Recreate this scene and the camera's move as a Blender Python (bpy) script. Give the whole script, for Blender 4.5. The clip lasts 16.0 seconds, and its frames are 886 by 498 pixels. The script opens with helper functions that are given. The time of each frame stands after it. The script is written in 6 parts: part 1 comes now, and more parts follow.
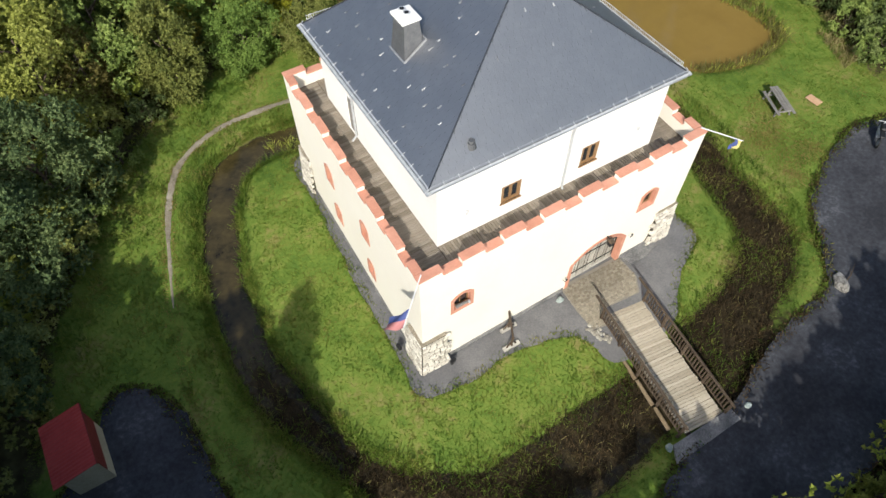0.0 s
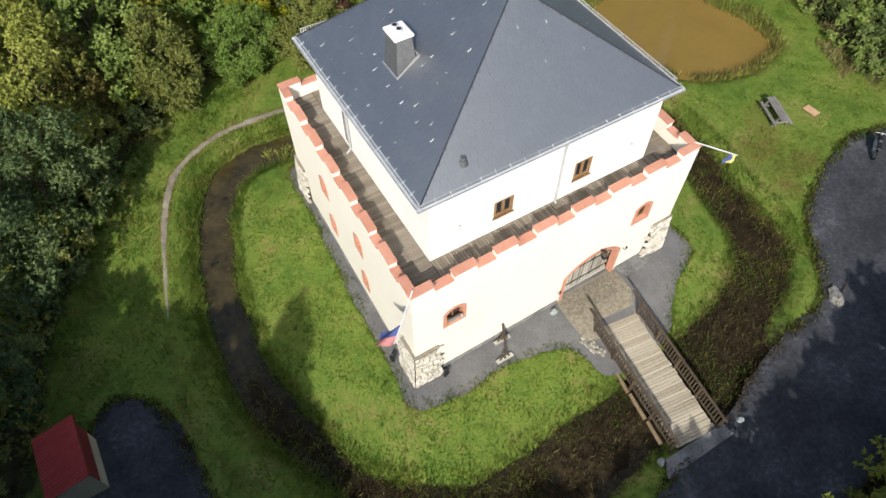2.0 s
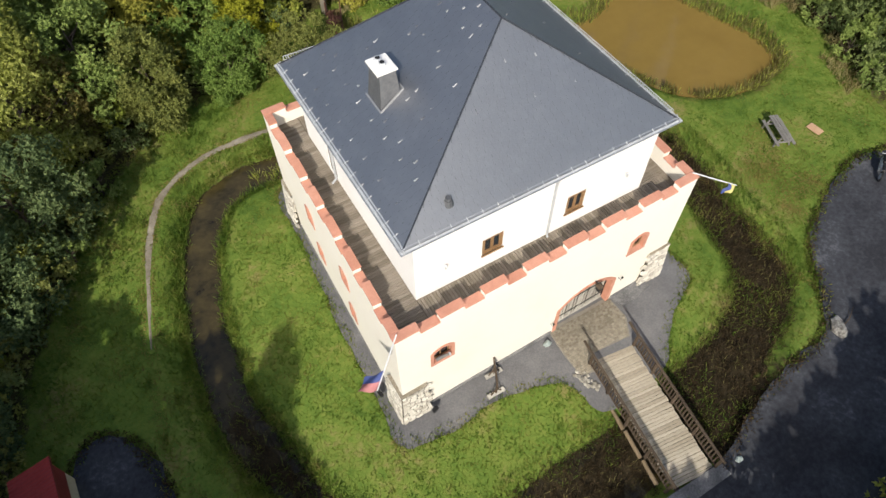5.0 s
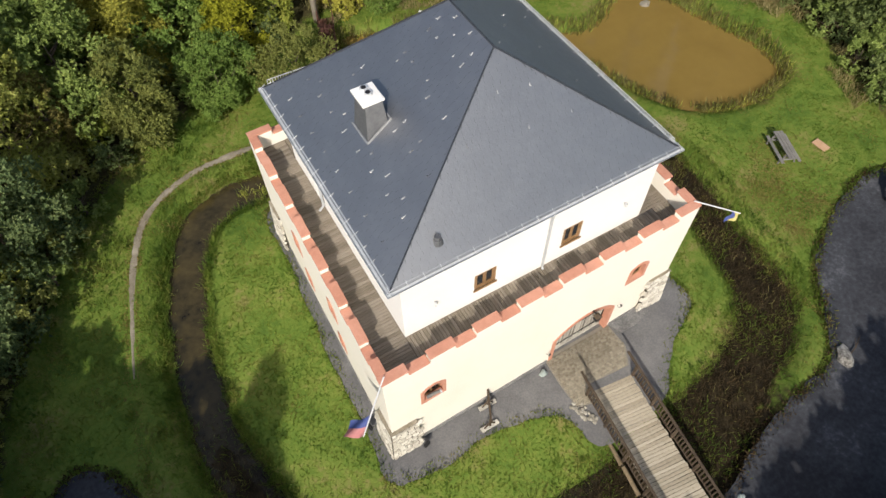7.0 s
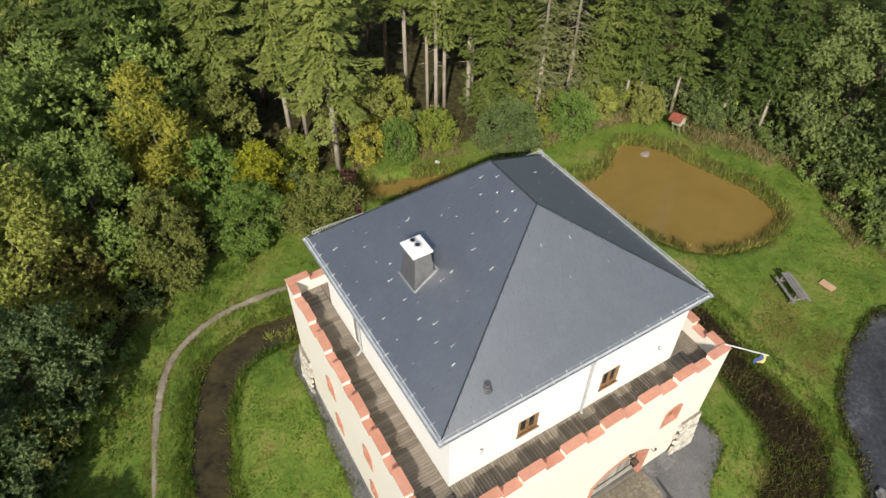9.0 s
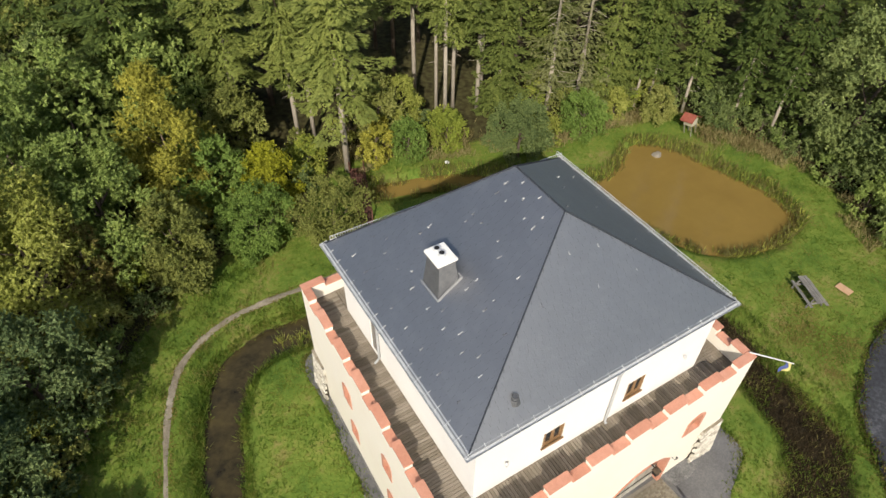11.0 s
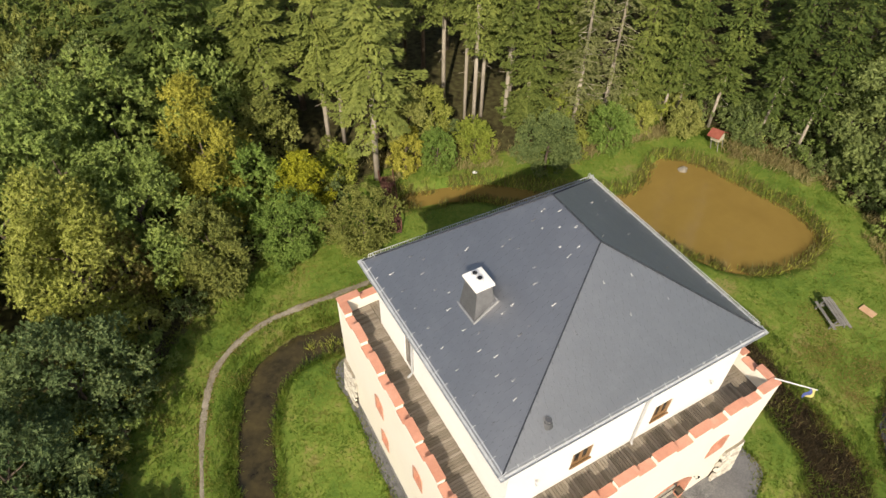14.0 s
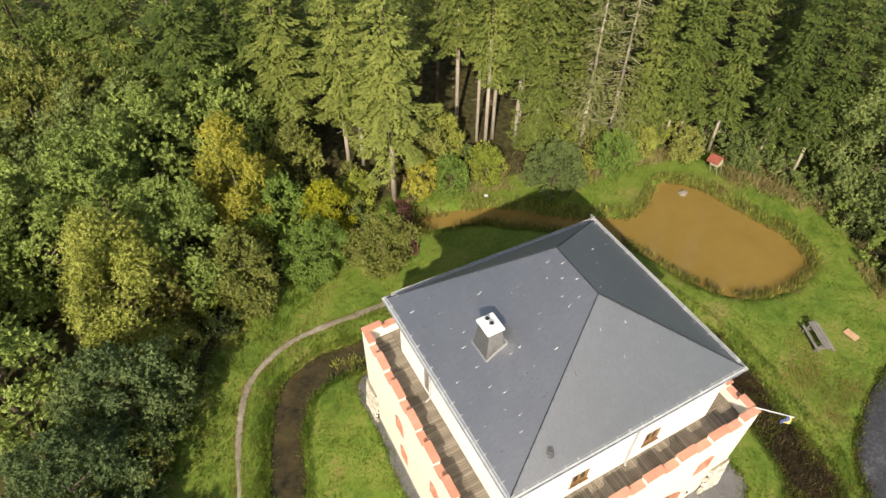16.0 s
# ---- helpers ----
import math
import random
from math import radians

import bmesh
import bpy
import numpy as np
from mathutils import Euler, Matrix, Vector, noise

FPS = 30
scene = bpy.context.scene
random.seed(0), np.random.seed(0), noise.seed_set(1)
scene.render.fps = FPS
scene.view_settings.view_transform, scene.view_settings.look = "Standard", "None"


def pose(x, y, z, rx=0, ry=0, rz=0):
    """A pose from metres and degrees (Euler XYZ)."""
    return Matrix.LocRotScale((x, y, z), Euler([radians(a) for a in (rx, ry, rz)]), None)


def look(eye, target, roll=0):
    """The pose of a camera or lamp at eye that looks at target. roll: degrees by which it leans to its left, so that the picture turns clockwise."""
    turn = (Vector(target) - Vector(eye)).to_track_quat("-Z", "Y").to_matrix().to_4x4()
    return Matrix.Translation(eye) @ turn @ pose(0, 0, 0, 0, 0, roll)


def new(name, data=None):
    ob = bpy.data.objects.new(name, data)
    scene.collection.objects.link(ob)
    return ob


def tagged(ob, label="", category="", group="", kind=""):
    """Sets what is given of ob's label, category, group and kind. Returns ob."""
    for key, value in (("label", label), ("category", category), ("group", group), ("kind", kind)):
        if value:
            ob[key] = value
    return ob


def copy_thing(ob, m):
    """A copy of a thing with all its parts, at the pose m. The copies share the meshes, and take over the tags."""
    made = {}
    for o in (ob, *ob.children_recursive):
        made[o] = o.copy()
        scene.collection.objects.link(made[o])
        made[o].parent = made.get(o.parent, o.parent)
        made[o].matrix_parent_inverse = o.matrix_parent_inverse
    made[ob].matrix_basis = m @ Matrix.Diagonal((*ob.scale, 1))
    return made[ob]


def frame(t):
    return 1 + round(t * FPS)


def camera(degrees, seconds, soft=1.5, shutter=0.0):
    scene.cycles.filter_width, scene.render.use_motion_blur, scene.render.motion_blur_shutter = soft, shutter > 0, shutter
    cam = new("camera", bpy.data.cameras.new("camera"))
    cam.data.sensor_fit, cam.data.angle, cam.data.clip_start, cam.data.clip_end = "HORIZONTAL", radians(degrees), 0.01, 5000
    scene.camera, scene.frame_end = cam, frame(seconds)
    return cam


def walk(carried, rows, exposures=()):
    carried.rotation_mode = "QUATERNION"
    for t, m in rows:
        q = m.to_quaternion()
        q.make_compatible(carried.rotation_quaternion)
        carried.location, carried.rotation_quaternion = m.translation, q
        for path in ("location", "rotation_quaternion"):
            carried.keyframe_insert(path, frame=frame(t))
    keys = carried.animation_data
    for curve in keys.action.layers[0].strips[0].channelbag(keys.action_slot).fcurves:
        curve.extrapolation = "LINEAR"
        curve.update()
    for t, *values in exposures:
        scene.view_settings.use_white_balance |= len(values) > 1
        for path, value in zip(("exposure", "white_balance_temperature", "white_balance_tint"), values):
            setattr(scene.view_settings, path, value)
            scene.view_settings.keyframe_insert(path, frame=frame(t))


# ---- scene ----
cam = camera(67.68, 16.0)
PATH = [
    (0, (-5.000, -10.748, 27.559), (-4.410, -9.760, 25.923), -0.16),
    (0.5, (-4.821, -10.742, 27.691), (-4.234, -9.755, 26.054), -0.15),
    (1, (-4.652, -10.705, 27.809), (-4.068, -9.718, 26.170), -0.20),
    (1.5, (-4.533, -10.614, 27.887), (-3.951, -9.626, 26.248), -0.18),
    (2, (-4.391, -10.509, 27.961), (-3.810, -9.521, 26.322), -0.18),
    (2.5, (-4.247, -10.379, 28.058), (-3.668, -9.392, 26.418), -0.22),
    (3, (-4.171, -10.257, 28.080), (-3.591, -9.269, 26.440), -0.32),
    (3.5, (-3.962, -10.011, 28.090), (-3.385, -9.026, 26.448), -0.29),
    (6, (-1.696, -8.417, 28.167), (-1.149, -7.444, 26.508), -1.11),
    (6.5, (-1.238, -7.957, 28.051), (-0.698, -6.991, 26.385), -1.18),
    (7, (-1.548, -7.752, 28.129), (-0.997, -6.785, 26.468), -0.80),
    (7.5, (-2.009, -7.470, 28.126), (-1.443, -6.489, 26.478), -0.35),
    (8, (-2.356, -6.970, 28.503), (-1.679, -5.828, 27.007), -0.13),
    (8.5, (-2.917, -6.942, 28.833), (-2.185, -5.726, 27.425), -0.07),
    (9, (-3.292, -6.797, 29.061), (-2.553, -5.585, 27.652), 0.21),
    (11.5, (-3.770, -5.201, 28.941), (-3.026, -4.007, 27.519), 0.72),
    (12, (-3.657, -4.693, 29.168), (-2.917, -3.502, 27.742), 0.80),
    (12.5, (-3.713, -4.497, 29.348), (-2.989, -3.302, 27.918), 0.98),
    (13, (-3.985, -4.737, 29.274), (-3.265, -3.536, 27.846), 0.96),
    (13.5, (-4.275, -5.038, 29.396), (-3.567, -3.830, 27.968), 1.02),
    (14, (-4.419, -5.051, 30.298), (-3.718, -3.845, 28.865), 0.95),
    (14.5, (-4.578, -5.068, 31.750), (-3.891, -3.866, 30.307), 0.79),
    (15, (-4.726, -5.044, 33.121), (-4.051, -3.846, 31.668), 0.64),
    (15.5, (-4.840, -5.061, 33.820), (-4.169, -3.866, 32.364), 0.55),
    (16, (-4.953, -5.247, 34.285), (-4.289, -4.054, 32.823), 0.57),
]
walk(cam, [(t, look(eye, target, roll)) for t, eye, target, roll in PATH],
     exposures=[(0, 0.16, 6250, 8), (6, 0.0, 6450, 10), (7.5, -0.04, 6500, 10), (8.5, -0.03, 6500, 9), (9.0, -0.02, 6500, 8), (11.5, 0.02, 6750, 9), (12.5, 0.06, 6900, 9), (14, 0.14, 7150, 10), (16, 0.36, 7250, 10)])

random.seed(7)

# ---- light ----
SUN_DIR = Vector((0.611, 0.791, 0.0)).normalized()
SUN_UP = radians(35.7)
world = bpy.data.worlds.new("world")
scene.world = world
world.use_nodes = True
wn = world.node_tree
sky = wn.nodes.new("ShaderNodeTexSky")
sky.sky_type = "NISHITA"
sky.sun_disc = False
sky.dust_density = 2.5
sky.sun_elevation = SUN_UP
sky.sun_rotation = math.atan2(-SUN_DIR.x, -SUN_DIR.y)
wn.links.new(sky.outputs["Color"], wn.nodes["Background"].inputs["Color"])
wn.nodes["Background"].inputs["Strength"].default_value = 0.135
sun = new("sun", bpy.data.lights.new("sun", "SUN"))
sun.data.energy = 4.7
sun.data.angle = radians(0.6)
sun.data.color = (1.0, 0.93, 0.82)
down = SUN_DIR * math.cos(SUN_UP) - Vector((0, 0, math.sin(SUN_UP)))
sun.matrix_world = look((0, 0, 60), Vector((0, 0, 60)) + down)
scene.view_settings.exposure = 0.0

# ---- materials ----


def mat(name, colors, scale=1.0, fine=None, rough=0.85, bump=0.0, bump_scale=None, metal=0.0, spec=0.3,
        island=0.0, obj=0.0, coords="Object", stretch=(1, 1, 1), detail=5.0, translucent=0.0, contrast=2.2):
    """Principled material whose colour runs through colors by noise at two scales, with relief, per-piece and per-object variation."""
    m = bpy.data.materials.new(name)
    m.use_nodes = True
    nt = m.node_tree
    nodes, links = nt.nodes, nt.links
    bsdf = nodes["Principled BSDF"]
    tc = nodes.new("ShaderNodeTexCoord")
    mp = nodes.new("ShaderNodeMapping")
    mp.inputs["Scale"].default_value = stretch
    links.new(tc.outputs[coords], mp.inputs["Vector"])

    def tex(s, d=detail):
        t = nodes.new("ShaderNodeTexNoise")
        t.inputs["Scale"].default_value = s
        t.inputs["Detail"].default_value = d
        t.inputs["Roughness"].default_value = 0.62
        links.new(mp.outputs["Vector"], t.inputs["Vector"])
        return t.outputs["Fac"]

    def math_node(op, a, b):
        n = nodes.new("ShaderNodeMath")
        n.operation = op
        for i, v in enumerate((a, b)):
            if isinstance(v, (int, float)):
                n.inputs[i].default_value = v
            else:
                links.new(v, n.inputs[i])
        return n.outputs[0]

    big = tex(scale)
    small = tex(fine or scale * 9)
    fac = math_node("ADD", math_node("MULTIPLY", big, 0.6), math_node("MULTIPLY", small, 0.4))
    fac = math_node("ADD", math_node("MULTIPLY", math_node("SUBTRACT", fac, 0.5), contrast), 0.5)
    if island:
        g = nodes.new("ShaderNodeNewGeometry")
        fac = math_node("ADD", fac, math_node("MULTIPLY", math_node("SUBTRACT", g.outputs["Random Per Island"], 0.5), island))
    if obj:
        o = nodes.new("ShaderNodeObjectInfo")
        fac = math_node("ADD", fac, math_node("MULTIPLY", math_node("SUBTRACT", o.outputs["Random"], 0.5), obj))
    ramp = nodes.new("ShaderNodeValToRGB")
    el = ramp.color_ramp.elements
    while len(el) < len(colors):
        el.new(0.5)
    for i, c in enumerate(colors):
        el[i].position = i / max(1, len(colors) - 1)
        el[i].color = (*c, 1)
    links.new(fac, ramp.inputs["Fac"])
    links.new(ramp.outputs["Color"], bsdf.inputs["Base Color"])
    bsdf.inputs["Roughness"].default_value = rough
    bsdf.inputs["Metallic"].default_value = metal
    bsdf.inputs["Specular IOR Level"].default_value = spec
    if bump:
        b = nodes.new("ShaderNodeBump")
        b.inputs["Strength"].default_value = min(1.0, bump)
        b.inputs["Distance"].default_value = 0.03
        links.new(tex(bump_scale or scale * 12, 6.0), b.inputs["Height"])
        links.new(b.outputs["Normal"], bsdf.inputs["Normal"])
    if translucent:
        tr = nodes.new("ShaderNodeBsdfTranslucent")
        links.new(ramp.outputs["Color"], tr.inputs["Color"])
        mix = nodes.new("ShaderNodeMixShader")
        mix.inputs[0].default_value = translucent
        links.new(bsdf.outputs[0], mix.inputs[1])
        links.new(tr.outputs[0], mix.inputs[2])
        links.new(mix.outputs[0], nodes["Material Output"].inputs["Surface"])
    return m


M = {}
M["grass"] = mat("grass_ground", [(0.08, 0.138, 0.024), (0.122, 0.187, 0.032), (0.165, 0.215, 0.042), (0.235, 0.215, 0.075)], 0.35, 3.0, 0.95, 0.4, 20, spec=0.1, contrast=3.8)
M["mud"] = mat("moat_mud", [(0.018, 0.014, 0.009), (0.04, 0.03, 0.017), (0.075, 0.055, 0.03)], 0.5, 6, 0.8, 0.9, 9, spec=0.2)
M["road"] = mat("asphalt", [(0.017, 0.017, 0.02), (0.03, 0.031, 0.037), (0.056, 0.059, 0.068), (0.14, 0.145, 0.16)], 0.28, 5, 0.8, 0.4, 60, contrast=2.6)
M["apron"] = mat("gravel_apron", [(0.105, 0.103, 0.103), (0.155, 0.153, 0.154), (0.225, 0.22, 0.215)], 0.5, 12, 0.92, 0.6, 40, contrast=2.8)
M["path"] = mat("trodden_path", [(0.13, 0.108, 0.07), (0.25, 0.218, 0.165), (0.4, 0.36, 0.29)], 0.9, 14, 0.95, 0.5, 30, contrast=2.8)
M["plaster"] = mat("cream_plaster", [(0.82, 0.76, 0.66), (0.86, 0.815, 0.725), (0.875, 0.84, 0.76)], 0.35, 20, 0.9, 0.12, 40, spec=0.2)
M["white"] = mat("white_plaster", [(0.74, 0.73, 0.71), (0.80, 0.79, 0.77), (0.82, 0.82, 0.80)], 0.4, 22, 0.9, 0.1, 40, spec=0.2)
M["sand"] = mat("red_sandstone", [(0.47, 0.21, 0.14), (0.57, 0.275, 0.19), (0.66, 0.35, 0.255)], 1.2, 14, 0.9, 0.3, 30, obj=0.5)
M["slate"] = mat("grey_slate", [(0.016, 0.02, 0.030), (0.028, 0.034, 0.047), (0.05, 0.056, 0.07)], 0.6, 4, 0.49, 0.25, 12, spec=1.0, island=0.45, contrast=2.6)
M["slate"].node_tree.nodes["Principled BSDF"].inputs["IOR"].default_value = 2.3
M["deck"] = mat("weathered_deck", [(0.13, 0.11, 0.08), (0.24, 0.205, 0.16), (0.34, 0.30, 0.245)], 0.6, 5, 0.85, 0.4, 16, obj=0.5, stretch=(1, 1, 1))
M["plank"] = mat("pale_planks", [(0.3, 0.26, 0.19), (0.44, 0.39, 0.3), (0.56, 0.5, 0.4)], 0.7, 7, 0.85, 0.3, 18, obj=0.55)
M["oldwood"] = mat("dark_old_wood", [(0.045, 0.032, 0.022), (0.085, 0.062, 0.042), (0.14, 0.105, 0.075)], 1.5, 12, 0.85, 0.4, 22, obj=0.3)
M["greywood"] = mat("grey_wood", [(0.12, 0.115, 0.105), (0.2, 0.19, 0.175), (0.3, 0.29, 0.27)], 1.5, 12, 0.85, 0.3, 22, obj=0.3)
M["oak"] = mat("oak_frame", [(0.17, 0.095, 0.042), (0.26, 0.155, 0.075), (0.33, 0.21, 0.11)], 3, 20, 0.6, 0.2, 30)
M["zinc"] = mat("zinc", [(0.38, 0.40, 0.42), (0.5, 0.52, 0.54), (0.62, 0.64, 0.66)], 2, 12, 0.45, 0.05, 20, metal=0.3)
M["zincdark"] = mat("lead_sheet", [(0.10, 0.105, 0.115), (0.15, 0.155, 0.165), (0.2, 0.205, 0.215)], 2, 12, 0.5, 0.1, 20, metal=0.4)
M["lead"] = mat("pale_lead", [(0.22, 0.225, 0.235), (0.3, 0.305, 0.315), (0.38, 0.385, 0.39)], 2, 12, 0.5, 0.1, 20, metal=0.2)
M["galv"] = mat("galvanised_steel", [(0.5, 0.51, 0.52), (0.63, 0.64, 0.65), (0.74, 0.75, 0.75)], 3, 20, 0.45, metal=0.3)
M["stone"] = mat("field_stone", [(0.38, 0.345, 0.29), (0.6, 0.565, 0.49), (0.78, 0.75, 0.68)], 1.5, 12, 0.9, 0.4, 20, obj=0.9)
M["mortar"] = mat("mortar", [(0.2, 0.18, 0.145), (0.3, 0.275, 0.225)], 2, 20, 0.95, 0.5, 30)
M["rubble"] = mat("rubble_stone", [(0.2, 0.185, 0.15), (0.33, 0.31, 0.26), (0.46, 0.44, 0.38)], 1.5, 12, 0.9, 0.4, 20, obj=0.9)
M["ridge"] = mat("ridge_slate", [(0.03, 0.034, 0.044), (0.05, 0.055, 0.066)], 1, 9, 0.85, 0.1, 20, spec=0.15)
M["hook"] = mat("hook_metal", [(0.12, 0.12, 0.13), (0.38, 0.38, 0.39), (0.66, 0.66, 0.66)], 1, 6, 0.45, obj=1.3)
M["joint"] = mat("dark_joint", [(0.04, 0.035, 0.028), (0.10, 0.09, 0.07)], 2, 20, 0.95, 0.5, 30)
M["palewood"] = mat("pale_gate_wood", [(0.32, 0.3, 0.26), (0.45, 0.43, 0.38), (0.58, 0.56, 0.5)], 1.5, 12, 0.8, 0.2, 22, obj=0.7)
M["pole"] = mat("white_pole", [(0.6, 0.6, 0.6), (0.75, 0.75, 0.75)], 3, 10, 0.4)
M["cobble"] = mat("cobble_stone", [(0.2, 0.175, 0.13), (0.3, 0.265, 0.2), (0.4, 0.36, 0.28)], 2, 16, 0.9, 0.3, 30, obj=0.6, island=0.6)
M["concrete"] = mat("concrete", [(0.08, 0.08, 0.08), (0.19, 0.188, 0.185), (0.36, 0.35, 0.34)], 1, 12, 0.95, 0.6, 22, contrast=3.0)
M["black"] = mat("black_metal", [(0.012, 0.012, 0.013), (0.025, 0.025, 0.027)], 3, 20, 0.5)
M["redmetal"] = mat("red_sheet_roof", [(0.32, 0.03, 0.025), (0.42, 0.05, 0.04), (0.5, 0.085, 0.06)], 0.6, 6, 0.55, 0.05, 20)
M["hutwall"] = mat("pale_board_wall", [(0.3, 0.28, 0.2), (0.4, 0.38, 0.28), (0.48, 0.45, 0.35)], 1, 8, 0.85, 0.2, 20)
M["darkred"] = mat("dark_red_boards", [(0.10, 0.015, 0.013), (0.15, 0.025, 0.02), (0.2, 0.035, 0.03)], 1, 8, 0.8, 0.2, 20)
M["bark"] = mat("bark", [(0.06, 0.045, 0.032), (0.12, 0.092, 0.07), (0.2, 0.165, 0.13)], 1.5, 10, 0.95, 0.8, 14, stretch=(1, 1, 0.3))
M["palebark"] = mat("pale_bark", [(0.27, 0.23, 0.185), (0.42, 0.37, 0.305), (0.56, 0.5, 0.43)], 1.2, 9, 0.95, 0.6, 12, stretch=(1, 1, 0.3))
M["floorwood"] = mat("forest_floor", [(0.02, 0.016, 0.009), (0.045, 0.035, 0.018), (0.05, 0.06, 0.018)], 0.5, 5, 0.95, 0.8, 8)

M["palestone"] = mat("pale_green_stone", [(0.2, 0.24, 0.23), (0.32, 0.37, 0.35), (0.42, 0.46, 0.44)], 2, 12, 0.9, 0.4, 20)
M["tanboard"] = mat("tan_board", [(0.42, 0.25, 0.14), (0.52, 0.33, 0.2), (0.58, 0.39, 0.26)], 2, 12, 0.85, 0.2, 20)
M["redtile"] = mat("red_tile", [(0.19, 0.05, 0.035), (0.27, 0.08, 0.055), (0.34, 0.12, 0.085)], 2, 12, 0.8, 0.2, 20)
M["redwood"] = mat("red_brown_wood", [(0.07, 0.03, 0.02), (0.13, 0.06, 0.045), (0.2, 0.1, 0.075)], 1.5, 12, 0.85, 0.3, 22, obj=0.5)

LEAF = {
    "green": [(0.129, 0.182, 0.053), (0.241, 0.324, 0.084), (0.399, 0.469, 0.139)],
    "dark": [(0.098, 0.140, 0.052), (0.190, 0.245, 0.083), (0.320, 0.378, 0.132)],
    "lime": [(0.144, 0.187, 0.032), (0.288, 0.350, 0.058), (0.491, 0.490, 0.106)],
    "straw": [(0.166, 0.190, 0.035), (0.298, 0.328, 0.067), (0.422, 0.437, 0.123)],
    "gold": [(0.224, 0.225, 0.041), (0.422, 0.407, 0.068), (0.606, 0.575, 0.134)],
    "yellow": [(0.22, 0.235, 0.022), (0.41, 0.42, 0.035), (0.60, 0.60, 0.06)],
    "olive": [(0.123, 0.149, 0.040), (0.236, 0.260, 0.067), (0.371, 0.383, 0.120)],
    "rust": [(0.092, 0.078, 0.024), (0.173, 0.150, 0.042), (0.255, 0.228, 0.072)],
    "spruce": [(0.084, 0.114, 0.028), (0.19, 0.232, 0.058), (0.32, 0.355, 0.094)],
    "sprucedark": [(0.045, 0.075, 0.022), (0.105, 0.148, 0.036), (0.205, 0.25, 0.062)],
    "fresh": [(0.094, 0.155, 0.035), (0.171, 0.265, 0.055), (0.275, 0.380, 0.094)],
    "lichen": [(0.110, 0.125, 0.048), (0.215, 0.232, 0.090), (0.340, 0.350, 0.160)],
    "reed": [(0.098, 0.098, 0.026), (0.195, 0.180, 0.060), (0.315, 0.270, 0.120)],
    "drygrass": [(0.192, 0.158, 0.060), (0.336, 0.290, 0.132), (0.456, 0.409, 0.204)],
    "turf": [(0.120, 0.162, 0.014), (0.210, 0.275, 0.023), (0.339, 0.361, 0.047)],
    "brush": [(0.03, 0.023, 0.011), (0.074, 0.051, 0.023), (0.145, 0.1, 0.046)],
    # blue-green with the shade over the yard-side trees put into the leaf colour
    "shade_green": [(0.073, 0.118, 0.05), (0.14, 0.196, 0.076), (0.25, 0.305, 0.12)],
    "worn": [(0.14, 0.118, 0.03), (0.215, 0.18, 0.05), (0.29, 0.235, 0.085)],
}
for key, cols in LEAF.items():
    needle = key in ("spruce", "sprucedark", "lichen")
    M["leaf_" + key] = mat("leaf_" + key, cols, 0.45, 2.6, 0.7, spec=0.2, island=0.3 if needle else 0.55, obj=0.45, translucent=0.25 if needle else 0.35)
M["leaf_turf"] = mat("lawn_blades", [(0.066, 0.125, 0.021), (0.098, 0.17, 0.026), (0.138, 0.205, 0.032), (0.187, 0.235, 0.043), (0.25, 0.245, 0.07), (0.22, 0.18, 0.08)], 0.5, 4.5, 0.8, spec=0.1, island=0.12, translucent=0.5, contrast=3.4)


def water_mat(name, a, b, scale, rough=0.08):
    m = mat(name, [a, b], scale, scale * 6, rough, spec=0.5, contrast=3.0)
    nodes, links = m.node_tree.nodes, m.node_tree.links
    n = nodes.new("ShaderNodeTexNoise")
    n.inputs["Scale"].default_value = 2.5
    bmp = nodes.new("ShaderNodeBump")
    bmp.inputs["Strength"].default_value = 0.05
    bmp.inputs["Distance"].default_value = 0.02
    links.new(n.outputs["Fac"], bmp.inputs["Height"])
    links.new(bmp.outputs["Normal"], nodes["Principled BSDF"].inputs["Normal"])
    return m


M["pond"] = water_mat("muddy_water", (0.195, 0.131, 0.036), (0.245, 0.168, 0.048), 0.12, 0.06)
M["moat"] = water_mat("moat_water", (0.016, 0.013, 0.006), (0.088, 0.068, 0.025), 0.45, 0.06)
glass = bpy.data.materials.new("window_glass")
glass.use_nodes = True
gb = glass.node_tree.nodes["Principled BSDF"]
gb.inputs["Base Color"].default_value = (0.02, 0.025, 0.03, 1)
gb.inputs["Roughness"].default_value = 0.05
M["glass"] = glass

# ---- mesh helpers ----


def thing(name, label, category, group="", kind="", at=(0, 0, 0)):
    ob = new(name)
    ob.empty_display_size = 0.2
    ob.location = at
    bpy.context.view_layer.update()
    return tagged(ob, label, category, group, kind)


def mesh_of(name, bm, material, smooth=False):
    me = bpy.data.meshes.new(name)
    bm.to_mesh(me)
    bm.free()
    me.materials.append(M[material] if isinstance(material, str) else material)
    if smooth:
        me.polygons.foreach_set("use_smooth", [True] * len(me.polygons))
    return me


def part(name, bm, material, parent=None, label="", smooth=False):
    me = bm if isinstance(bm, bpy.types.Mesh) else mesh_of(name, bm, material, smooth)
    ob = new(name, me)
    if parent is not None:
        ob.parent = parent
    if label:
        ob["label"] = label
    return ob


def top(name, bm, material, label, category, kind="", group="", smooth=False):
    return tagged(part(name, bm, material, None, "", smooth), label, category, group, kind)


